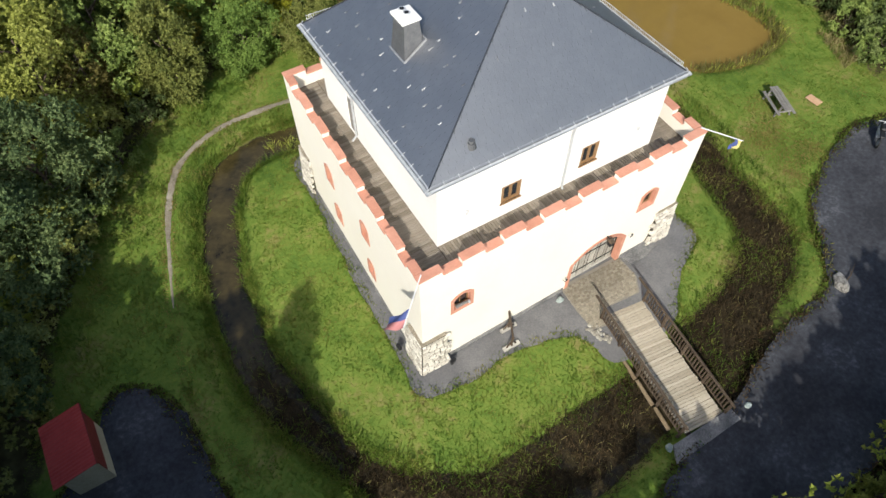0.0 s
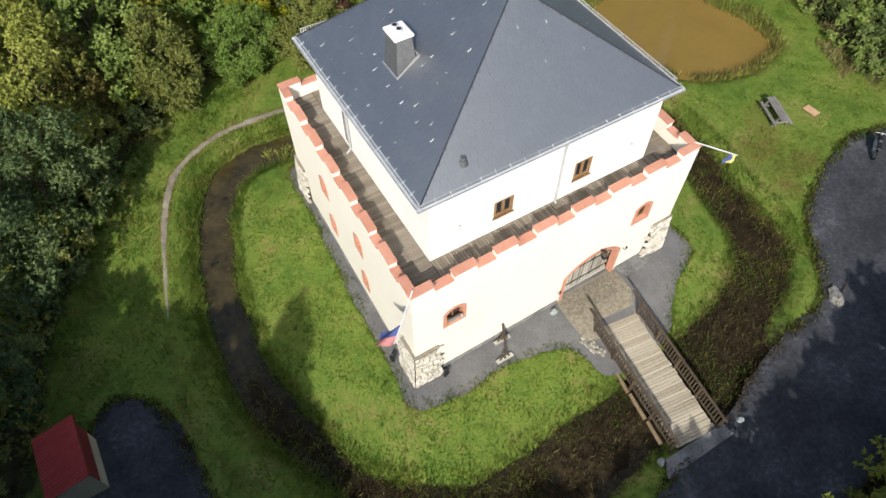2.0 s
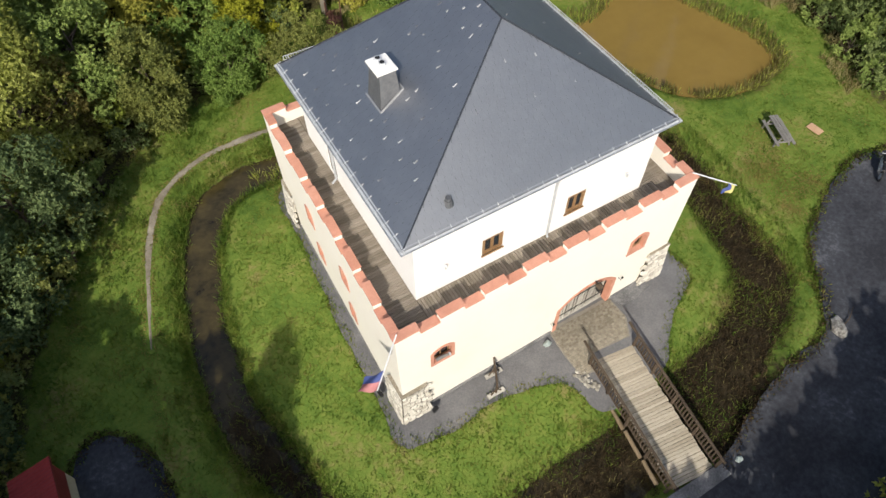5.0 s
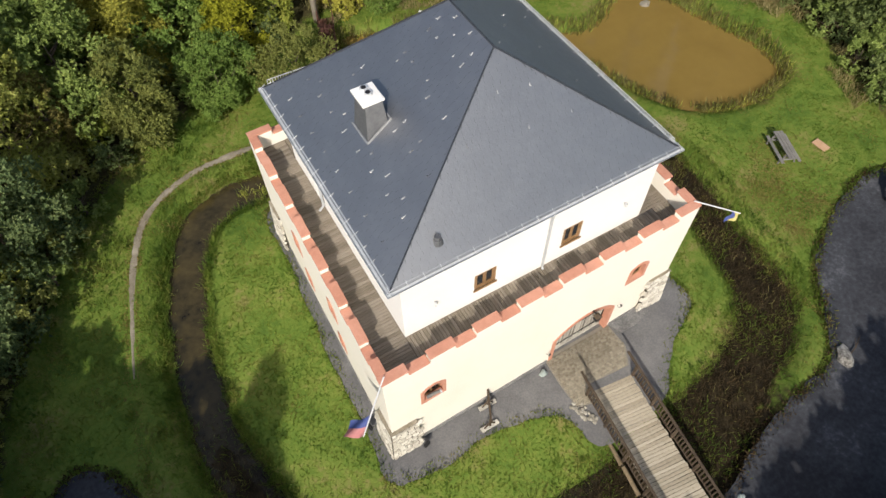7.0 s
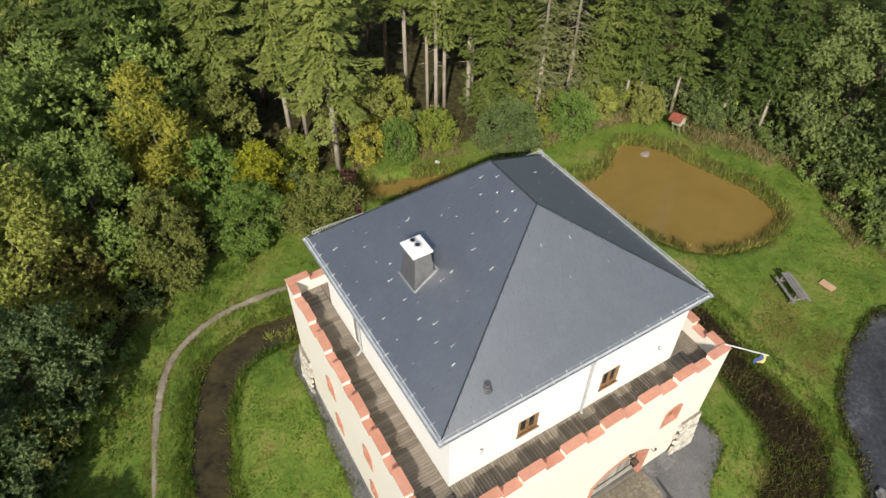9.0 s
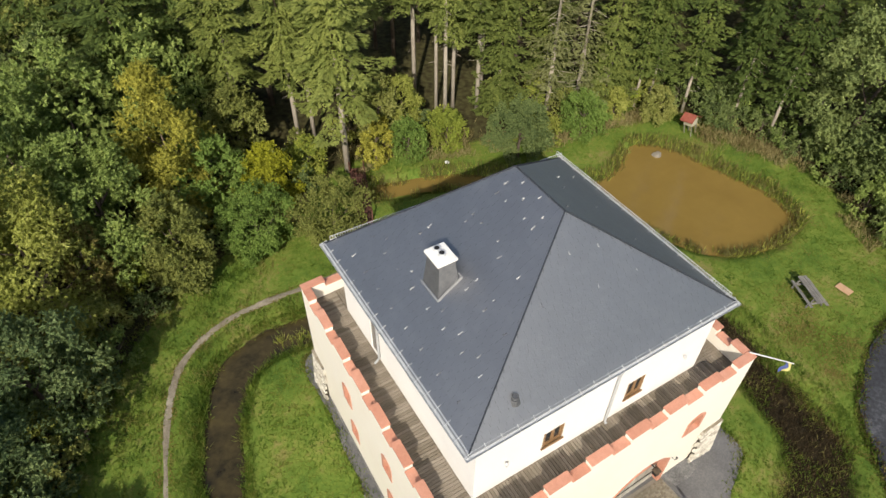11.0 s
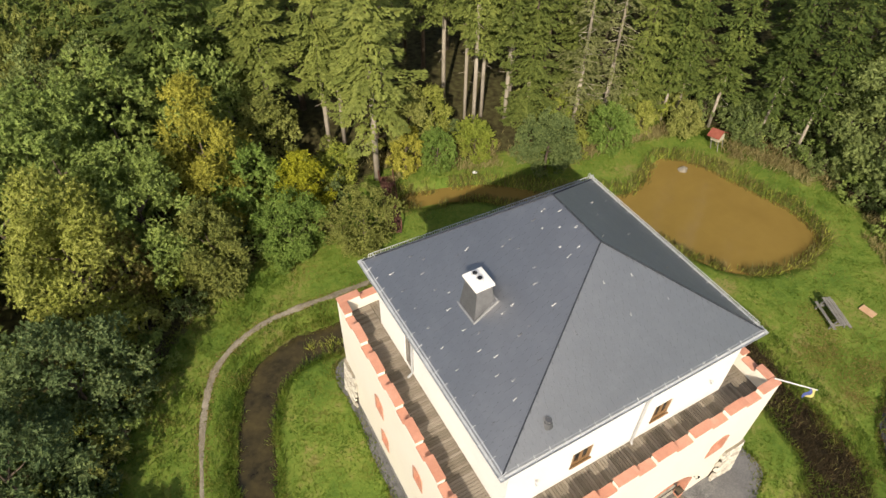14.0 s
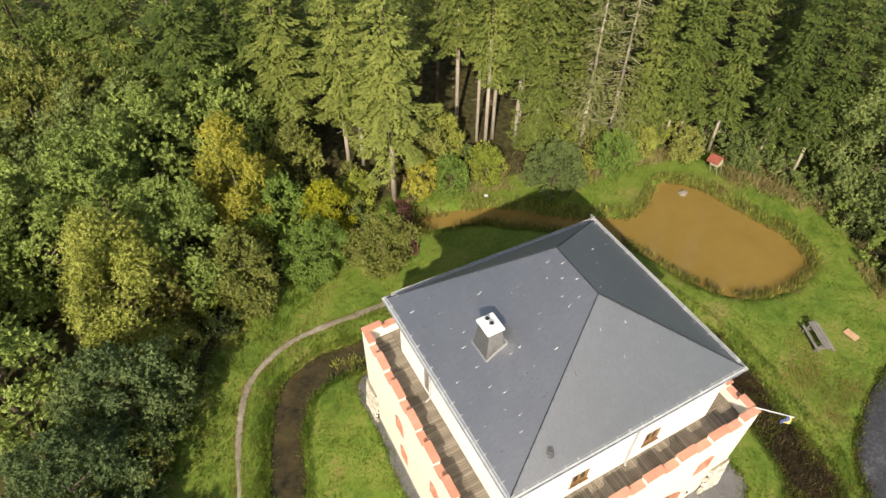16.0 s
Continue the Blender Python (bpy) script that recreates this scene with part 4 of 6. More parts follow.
STONES = [stone_mesh(i) for i in range(6)]


def pier_stones(root, cx, cy, sx, sy):
    rg = random.Random(int(cx * 10 + cy))
    h = 2.2
    for face in (0, 1):
        z = FOOT_Z
        while z < h - 0.1:
            hh = rg.uniform(0.13, 0.24)
            out = 0.24 - 0.14 * (z - FOOT_Z) / (h - FOOT_Z)
            u = -out + 0.02
            while u < 1.1:
                w = rg.uniform(0.16, 0.42)
                ob = hp("stone", rg.choice(STONES), "stone", root)
                c = u + w / 2
                p = Vector((cx - sx * c, cy + sy * (out - 0.02), z + hh / 2)) if face == 0 else Vector((cx + sx * (out - 0.02), cy - sy * c, z + hh / 2))
                rot = Matrix.Rotation(rg.uniform(-0.12, 0.12), 4, "Y" if face == 0 else "X")
                dims = (w * 0.9, 0.13, hh * 0.86) if face == 0 else (0.13, w * 0.9, hh * 0.86)
                ob.matrix_basis = Matrix.Translation(p) @ rot @ Matrix.Diagonal((*dims, 1))
                u += w
            z += hh


pier_stones(piers[0], X0, Y0, -1, -1)
pier_stones(piers[1], CR.x, CR.y, 1, -1)
pier_stones(piers[2], CL.x, CL.y, -1, 1)


def flag(name, foot, tip, colors, label, droop, size=0.95):
    """A sloping pole with a limp two-coloured flag near its tip."""
    root = thing(name, label, "flag", at=foot)
    foot, tip = Vector(foot), Vector(tip)
    d = tip - foot
    part("pole", tubed([(0, 0, 0), d * 0.5, d], [0.03, 0.027, 0.022], 8), "pole", root, "white flag pole")
    u = d.normalized()
    side = Vector(droop)
    for k, c in enumerate(colors):
        bm = bmesh.new()
        rows = []
        for i in range(9):
            row = []
            for j in range(6):
                s = i / 8
                w = (k + j / 5) / len(colors)
                p = d - u * (0.04 + 0.8 * size * w) + side * (size * s) + Vector((0, 0, -0.35 * size * s * (0.5 + w)))
                p += u.cross(side).normalized() * 0.07 * math.sin(6 * s + 4 * w) + u * 0.05 * math.sin(5 * s)
                row.append(bm.verts.new(p))
            rows.append(row)
        for r0, r1 in zip(rows, rows[1:]):
            for j in range(5):
                bm.faces.new((r0[j], r0[j + 1], r1[j + 1], r1[j]))
        part("cloth", bm, c, root, smooth=True)
    return root


M["blue"] = mat("blue_cloth", [(0.05, 0.08, 0.26), (0.12, 0.15, 0.36)], 2, 15, 0.8, translucent=0.2)
M["redcloth"] = mat("red_cloth", [(0.5, 0.17, 0.17), (0.62, 0.3, 0.29)], 2, 15, 0.8, translucent=0.2)
M["yellowcloth"] = mat("yellow_cloth", [(0.6, 0.5, 0.12), (0.75, 0.68, 0.3)], 2, 15, 0.8, translucent=0.2)
flag("flag", (1.05, 0.97, 7.2), (-0.43, -0.3, 6.55), ("redcloth", "blue"), "limp blue and red flag on a sloping white pole", (-0.75, 0.5, -0.35), 0.85)
flag("flag", (15.2, 1.3, 7.2), (17.1, 0.25, 6.3), ("yellowcloth", "blue"), "limp yellow and blue flag on a sloping white pole", (-0.35, -0.1, -0.5), 0.55)

# ---- trees ----


def crown_mesh(name, material, seed, rx, rz, n, leaf, clumps=70, hang=0.0, cone=0.0):
    """Sprigs of leaves on many small lobes over an uneven crown; the crown's middle is at the origin."""
    rg = np.random.default_rng(seed)
    zz = rg.uniform(-0.95, 1.0, clumps)
    a = np.arange(clumps) * 2.39996 + rg.uniform(-0.3, 0.3, clumps)
    env = rx * ((1 - cone) * np.sqrt(np.maximum(0.02, 1 - 0.96 * zz * zz)) + cone * 1.1 * ((1 - zz) / 2) ** 0.8)
    env *= 1 + 0.16 * np.sin(2 * a + seed) + 0.1 * np.sin(3 * zz * 3 + a * 3 + seed)
    f = rg.uniform(0.55, 1.0, clumps)
    c = np.column_stack([env * f * np.cos(a), env * f * np.sin(a), rz * zz * (0.88 + 0.12 * f)])
    rad = rx * rg.uniform(0.17, 0.34, clumps) * (0.62 + 0.38 * env / rx)
    m = n // 6
    k = rg.choice(clumps, m, p=rad ** 2 / np.sum(rad ** 2))
    out = c / np.array([rx, rx, rz * 1.3])
    d = rg.normal(size=(m, 3)) + out[k] * 0.9 + np.array([0, 0, 0.5])
    d /= np.linalg.norm(d, axis=1)[:, None]
    p = c[k] + d * (rad[k] * rg.uniform(0, 1, m) ** 0.35 * rg.uniform(0.8, 1.18, m))[:, None] * np.array([1, 1, 0.85 + hang])
    core = rg.uniform(size=m) < 0.1
    p[core] *= np.array([0.5, 0.5, 0.75])
    p[:, 2] -= hang * 0.4 * rg.uniform(0, 1, m) ** 2
    p, d = np.repeat(p, 6, 0), np.repeat(d, 6, 0)
    q = len(p)
    l = d * 0.45 + rg.normal(size=(q, 3)) * 0.6 - np.array([0, 0, 0.9 * hang])
    l /= np.linalg.norm(l, axis=1)[:, None]
    b = np.cross(l, d + rg.normal(size=(q, 3)) * 0.35)
    b /= np.linalg.norm(b, axis=1)[:, None] + 1e-9
    s = leaf * rg.uniform(0.7, 1.35, q)[:, None]
    s *= 0.8
    w = 0.58 - 0.16 * hang
    tri = np.stack([p - b * s * w, p + b * s * w, p + l * s * (1.4 + 0.7 * hang)], 1)
    return quads_mesh(name, tri, material, 3)


def limbs(bm, rg, h, spread, r0, n=7, lean=0.0):
    """A tapered trunk with limbs."""
    pts = [Vector((lean * h * t * t + 0.05 * h * 0.2 * math.sin(3 * t), 0.03 * h * math.sin(5 * t), h * t)) for t in (0, 0.2, 0.4, 0.6, 0.8, 0.95)]
    tube(bm, pts, [r0 * 1.25, r0, r0 * 0.8, r0 * 0.6, r0 * 0.4, r0 * 0.15], 8)
    for i in range(n):
        t = rg.uniform(0.25, 0.85)
        a = i * 2.4 + rg.uniform(-0.4, 0.4)
        p = Vector((lean * h * t * t, 0, h * t))
        l = spread * rg.uniform(0.55, 0.95) * (1.1 - 0.5 * t)
        q = p + Vector((math.cos(a), math.sin(a), 0.55)) * l * 0.5
        w = p + Vector((math.cos(a), math.sin(a), 0.75)) * l
        tube(bm, [p, q, w], [r0 * 0.4, r0 * 0.25, r0 * 0.06], 5)


def broadleaf(name, leaf_key, seed, h, r, n, leaf, label, category="tree", bark="bark", cone=0.0, hang=0.0, clumps=0, low=0.16):
    root = thing(name, label, category)
    rg = random.Random(seed)
    rz = h * (1 - low) / 2
    cm = crown_mesh("crown", "leaf_" + leaf_key, seed, r, rz * 0.98, n, leaf, clumps or 90, hang, cone)
    c = part("crown", cm, None, root, "")
    c.location = (0, 0, h - rz)
    bm = bmesh.new()
    limbs(bm, rg, h * 0.66, r * 0.8, 0.016 * h + 0.03)
    bmesh.ops.recalc_face_normals(bm, faces=bm.faces[:])
    part("trunk", bm, bark, root, smooth=True)
    return root


def spruce(name, leaf_key, seed, h, base, r, label, boughs=6, gap=0.5, dead=False, bark="palebark", lift=0.0, dense=70, girth=1.0):
    """A spruce: uneven drooping boughs fringed with twigs on a straight trunk, bare below base."""
    root = thing(name, label, "tree")
    rg = np.random.default_rng(seed)
    out = []
    whorls = int((h - base) / gap)
    for i in range(whorls * boughs):
        t = ((i // boughs) + rg.uniform(-0.16, 0.16)) / whorls
        t = min(0.99, max(0.0, t))
        z0 = base + (h - base) * t
        a = i * 2.39996 + rg.uniform(-0.5, 0.5)
        L = (r * (1 - t) ** 0.95 * (0.8 + 0.2 * min(1, t * 6)) + 0.16) * rg.uniform(0.6, 1.22)
        if dead and rg.uniform() < 0.2:
            continue
        sag = (0.85 - 0.9 * t - lift) * rg.uniform(0.75, 1.25)
        dr = np.array([math.cos(a), math.sin(a), 0])
        sd = np.array([-math.sin(a), math.cos(a), 0])
        bend = rg.uniform(-0.3, 0.3)
        wide = 0.27 * L * rg.uniform(0.75, 1.25) + 0.1
        m = max(10, int(L * wide * (48 if dead else dense)))
        s = 0.06 + 0.94 * rg.uniform(0, 1, m) ** 0.75
        u = rg.uniform(-1, 1, m)
        lobe = 0.72 + 0.28 * np.sin(s * 15 + i)
        w = wide * (1 - s ** 2.6) ** 0.6 * np.minimum(1, 0.35 + s * 1.8) * lobe + 0.05
        p = dr * (L * s)[:, None] + sd * (L * bend * s * s + u * w)[:, None]
        p[:, 2] += z0 - L * (sag * 1.7 * s - 0.85 * sag * s ** 2.4) - 0.55 * np.abs(u) ** 1.4 * w - rg.uniform(0, 0.1, m) ** 1.5
        d = dr * 0.8 + sd * (np.sign(u) * np.abs(u) ** 0.5 * 0.7)[:, None] + rg.normal(size=(m, 3)) * 0.14
        d[:, 2] -= 0.05 + 0.5 * np.abs(u) - 0.25 * s
        d /= np.linalg.norm(d, axis=1)[:, None]
        b = np.cross(d, np.array([0, 0, 1.0]) + rg.normal(size=(m, 3)) * 0.18)
        b /= np.linalg.norm(b, axis=1)[:, None] + 1e-9
        hw = rg.uniform(0.065, 0.115, (m, 1)) * (0.7 if dead else 1)
        out.append(np.stack([p - b * hw, p + b * hw, p + d * rg.uniform(0.19, 0.36, (m, 1))], 1))
    out.append(np.array([[[-0.06, 0, h - 0.7], [0.06, 0, h - 0.7], [0, 0, h + 0.4]], [[0, -0.06, h - 0.7], [0, 0.06, h - 0.7], [0, 0, h + 0.4]]]))
    part("crown", quads_mesh("crown", np.concatenate(out), "leaf_" + leaf_key, 3), None, root)
    bm = bmesh.new()
    r0 = (0.008 * h + 0.06) * girth
    mid = base + 0.12 * (h - base)
    tube(bm, [(0, 0, -0.1), (0.02, 0, base * 0.6), (0.02, 0.02, mid)], [r0, r0 * 0.86, r0 * 0.72], 9)
    part("upper_trunk", tubed([(0.02, 0.02, mid - 0.02), (0, 0, h)], [r0 * 0.6, 0.015], 7), "palebark" if dead else "bark", root, smooth=True)
    rr = random.Random(seed)
    z = base * 0.45
    while z < (h * 0.9 if dead else base + 2):
        a = rr.uniform(0, math.tau)
        l = rr.uniform(0.4, 1.3) * (1.5 * (1 - z / h) + 0.5 if dead else 1)
        tube(bm, [(0, 0, z), (math.cos(a) * l, math.sin(a) * l, z - 0.15)], [0.025, 0.008], 4)
        z += rr.uniform(0.25, 0.6) * (0.45 if dead else 1)
    bmesh.ops.recalc_face_normals(bm, faces=bm.faces[:])
    part("trunk", bm, bark, root, smooth=True)
    return root


def put(proto, x, y, s=1.0, sz=None, turn=0.0):
    return copy_thing(proto, Matrix.Translation((x, y, ground_z(x, y) - 0.05)) @ Matrix.Rotation(turn, 4, "Z") @ Matrix.Diagonal((s, s, sz or s, 1)))


def place(proto, spots):
    """Set the prototype on the first spot and copies on the others: x, y, width, height, turn."""
    for x, y, s, sz, turn in spots[1:]:
        put(proto, x, y, s, sz, turn)
    x, y, s, sz, turn = spots[0]
    proto.matrix_basis = Matrix.Translation((x, y, ground_z(x, y) - 0.05)) @ Matrix.Rotation(turn, 4, "Z") @ Matrix.Diagonal((s, s, sz, 1))


# trees that stand out along the edge of the clearing
TREES = [
    # key, leaf, x, y, height, radius, leaves, leaf size, cone, hang, label
    ("willow_tree", "straw", -9.4, 24.4, 11.0, 3.6, 24000, 0.105, 0.55, 0.5, "pale yellow-green willow tree at the wood's edge"),
    ("birch_tree", "gold", -1.1, 29.6, 11.3, 2.7, 24000, 0.10, 0.7, 0.7, "golden autumn birch tree in the wood's edge"),
    ("alder_tree", "shade_green", -10.92, 18.45, 7.2, 3.2, 17000, 0.115, 0.2, 0.0, "dark blue-green alder tree beside the meadow, darkened further for shade"),
    ("hazel_tree", "shade_green", -14, 14.6, 7.2, 3.2, 16000, 0.12, 0.2, 0.0, "green hazel tree beside the yard, leaves darkened for shade"),
    ("maple_tree", "green", -5.58, 27.4, 9.6, 3.1, 18000, 0.12, 0.3, 0.0, "full green maple tree at the wood's edge"),
    ("young_oak", "olive", -2.65, 24.57, 6.2, 2.2, 12000, 0.105, 0.3, 0.2, "olive-brown young oak tree at the wood's edge"),
    ("rowan_tree", "rust", -7.19, 25.02, 7.4, 1.5, 6500, 0.11, 0.5, 0.2, "rust-brown slender rowan tree"),
    ("round_bush", "fresh", 1.9, 24.9, 4.4, 2.1, 15000, 0.085, 0.0, 0.0, "dense round green bush on the bank"),
    ("willow_bush", "olive", 6.4, 23.6, 4.2, 2.1, 13000, 0.08, 0.0, 0.0, "feathery olive-green bush by the footbridge"),
    ("yellow_bush", "yellow", 4.15, 28.0, 5.2, 1.7, 9000, 0.09, 0.4, 0.0, "bright yellow autumn bush"),
    ("dense_bush", "dark", 21.1, 24.2, 4.7, 2.05, 14000, 0.095, 0.1, 0.0, "dense grey-green bush by the pond"),
    ("green_bush", "fresh", 26.8, 24.1, 3.6, 1.7, 8000, 0.095, 0.1, 0.0, "leafy green bush by the pond"),
    ("yellow_bush", "straw", 30.4, 24.5, 2.8, 0.9, 2800, 0.11, 0.4, 0.0, "yellow-green bush by the pond"),
    ("lime_bush", "olive", 33.2, 22.7, 2.7, 1.35, 4500, 0.11, 0.2, 0.0, "lime green bush by the pond"),
    ("low_bush", "gold", 12.1, 28.9, 4.0, 1.1, 3600, 0.10, 0.2, 0.2, "golden-brown bush beneath the spruces"),
    ("hazel_tree", "olive", 13.1, 30.4, 6.4, 1.5, 5500, 0.11, 0.4, 0.2, "slender yellow-green hazel beneath the spruces"),
    ("hazel_tree", "straw", 15.4, 31.2, 4.8, 1.6, 5000, 0.11, 0.3, 0.2, "straw-green hazel between the spruce trunks"),
    ("green_bush", "fresh", 14.3, 28.2, 3.3, 1.35, 4800, 0.09, 0.1, 0.0, "low green bush beneath the spruces"),
    ("low_bush", "lime", 17.5, 28.2, 3.0, 1.5, 4600, 0.10, 0.1, 0.2, "yellowing olive bush beneath the spruces"),
    ("lime_bush", "lime", 7.33, 29.77, 3.2, 1.4, 3500, 0.10, 0.2, 0.0, "lime green bush beneath the spruces"),
    ("small_bush", "dark", 37.26, 20.34, 3.2, 1.9, 4500, 0.11, 0.1, 0.0, "dark bush beneath the spruces"),
    ("chestnut_tree", "dark", 41.6, 12.2, 12.4, 3.9, 28000, 0.13, 0.15, 0.0, "tall grey-green tree shading the bank"),
    ("lime_tree", "dark", 41.0, 7.4, 10.5, 4.0, 24000, 0.135, 0.15, 0.0, "tall dark green tree shading the bank"),
    ("lime_tree", "dark", 40.2, 2.0, 8.5, 3.6, 14000, 0.135, 0.15, 0.0, "broad green tree beside the road"),
    ("hornbeam_tree", "shade_green", -15.4, 9.4, 5.6, 2.2, 8000, 0.13, 0.2, 0.0, "hornbeam tree beside the yard, leaves darkened for shade"),
    ("alder_tree", "green", -8.74, 31.17, 12.0, 3.6, 17000, 0.14, 0.2, 0.0, "green alder tree behind the willow"),
    ("alder_tree", "green", -12.85, 30.32, 11.5, 3.6, 16000, 0.14, 0.2, 0.0, "tall green alder tree behind the willow"),
    ("hazel_tree", "fresh", 0.74, 29.52, 6.2, 2.2, 7500, 0.13, 0.2, 0.0, "green hazel behind the round bush"),
    ("hazel_tree", "olive", 3.81, 33.17, 6.5, 2.2, 7000, 0.14, 0.2, 0.0, "olive hazel beneath the spruces"),
    ("yellow_shrub", "straw", 13.4, -13.6, 2.6, 1.0, 3000, 0.12, 0.3, 0.0, "yellow-green shrub beside the road"),
]
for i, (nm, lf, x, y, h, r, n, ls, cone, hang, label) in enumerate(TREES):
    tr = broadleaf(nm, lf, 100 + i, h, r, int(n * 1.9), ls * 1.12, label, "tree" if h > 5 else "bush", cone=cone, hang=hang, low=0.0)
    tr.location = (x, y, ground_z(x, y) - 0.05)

# spruces whose trunks can be seen, and the wood behind them
place(spruce("spruce", "spruce", 11, 21.0, 7.6, 3.5, "tall green spruce with a bare pale lower trunk", 6, 0.72), [(9.92, 29.2, 1.0, 1.0, 0.3), (8.3, 34.0, 0.8, 0.95, 2.0), (9.6, 34.3, 0.75, 0.9, 5.0), (5, 36.49, 0.95, 0.9, 1.0)])
place(spruce("spruce", "sprucedark", 16, 21.0, 4.0, 4.2, "broad dark spruce with drooping boughs", 6, 0.9), [(-1.06, 37.53, 1.1, 0.98, 0.7), (2.62, 39.69, 1.0, 1.0, 3.0), (-4.97, 41.21, 1.0, 0.95, 2.6)])
BARE = [(19.2, 31.2, 0.72, 0.95, 1.0), (19.3, 32.7, 0.6, 1.0, 2.0), (20.6, 32.3, 0.7, 0.95, 0.5), (21.8, 30.7, 0.8, 0.9, 4.0), (19.0, 35.6, 0.8, 1.0, 3.0), (22.7, 31.6, 0.75, 1.0, 1.7), (13.2, 34.5, 0.9, 1.0, 3.3)]
place(spruce("spruce", "spruce", 14, 21.0, 9.4, 3.2, "tall spruce with a long bare pale trunk", 6, 0.72), BARE)
DENSE = [(33.1, 25.0, 0.85, 0.95, 0.2), (34.2, 24.6, 0.8, 1.0, 1.4), (35.75, 22.4, 0.95, 1.0, 2.9), (37.8, 19.3, 0.95, 1.0, 4.0), (38.6, 16.5, 0.95, 1.0, 5.0),
         (41.6, 22.6, 0.9, 1.0, 2.2), (42.6, 15.6, 0.95, 1.05, 0.9), (36.6, 28.2, 0.85, 1.0, 4.4)]
place(spruce("spruce", "sprucedark", 12, 20.5, 4.4, 2.0, "dark dense spruce at the wood's edge", 7, 0.6, lift=0.2, girth=0.6), DENSE)
place(spruce("spruce", "spruce", 17, 20.0, 1.7, 2.5, "green spruce with boughs down to the bushes", 7, 0.62), [(23.1, 29.7, 0.9, 1.0, 0.5), (31.0, 26.3, 0.85, 1.0, 2.4), (28.6, 31.0, 0.95, 1.0, 4.2)])
DEAD = [(26.9, 28.3, 0.9, 0.95, 0.4), (29.1, 27.4, 0.85, 0.95, 1.8)]
place(spruce("spruce", "lichen", 13, 21.5, 3.0, 2.6, "thin greyish dying spruce", 6, 0.8, True), DEAD)

W_FOREST = smooth_ring(FOREST, 1)


def wood(spacing, region, keep, seed):
    """Spots of the closed wood on a jittered grid inside a region."""
    rg = random.Random(seed)
    spots = []
    x = region[0]
    while x < region[1]:
        y = region[2]
        while y < region[3]:
            px, py = x + rg.uniform(-0.4, 0.4) * spacing, y + rg.uniform(-0.4, 0.4) * spacing
            d = float(signed(np.array([px]), np.array([py]), W_FOREST)[0])
            if keep(px, py, d):
                spots.append((px, py, rg.uniform(0.8, 1.1), rg.uniform(0.8, 1.12), rg.uniform(0, 6.28)))
            y += spacing
        x += spacing
    return spots


conifers = wood(4.7, (-4, 60, 34, 54), lambda x, y, d: d > 3.5 and not (13 < x < 27 and y < 39) and x > -2 + (y - 34) * -0.25 and not (x < 14 and y < 38), 3)
conifers += wood(4.7, (-30, -2, 46, 62), lambda x, y, d: True, 6)
conifers += wood(4.9, (44, 74, 8, 36), lambda x, y, d: d > 4.5, 4)
place(spruce("spruce", "spruce", 21, 21.0, 7.5, 2.75, "tall green spruce in the closed wood", 6, 0.8, bark="bark", dense=38), conifers[0::2])
place(spruce("spruce", "sprucedark", 22, 22.0, 7.0, 2.6, "tall dark spruce in the closed wood", 6, 0.85, bark="bark", dense=38), conifers[1::2])
leafy = wood(4.1, (-21, 2, 22, 48), lambda x, y, d: d > 2.6 and y < 48 and x < 2 - max(0, y - 40) * 0.15 and not (-16 < x < 1 and y < 34), 5)
for i, (lf, nm, label) in enumerate((("green", "maple_tree", "green tree in the mixed wood"), ("dark", "alder_tree", "dark green tree in the mixed wood"),
                                     ("olive", "oak_tree", "olive-brown tree in the mixed wood"), ("green", "ash_tree", "mid-green tree in the mixed wood"))):
    place(broadleaf(nm, lf, 200 + i, 11.0, 3.1, 13000, 0.17, label, cone=0.25, low=0.03), leafy[i::4])

# low growth along the edge of the wood
edge = wood(1.9, (-17, 42, 2, 36), lambda x, y, d: (-0.6 if 24 < x < 37 and y > 18 else 0.1) < d < 4.5 and not (8.2 < x < 12.2 and y < 32.5) and not (17.8 < x < 22.6 and y < 32.8), 9)
edge_west, edge_east = [e for e in edge if e[0] < 34], [e for e in edge if e[0] >= 34]
for i, (lf, label) in enumerate((("green", "low green shrub at the wood's edge"), ("olive", "low olive-brown shrub at the wood's edge"), ("straw", "pale yellowing shrub at the wood's edge"),
                                 ("dark", "low dark green shrub at the wood's edge"), ("lime", "low lime green shrub at the wood's edge"))):
    place(broadleaf("shrub", lf, 300 + i, 2.4, 1.35, 2600, 0.12, label, "bush", clumps=26, low=-0.05), edge_west[i::5] + (edge_east[i // 3::2] if i in (0, 3) else []))

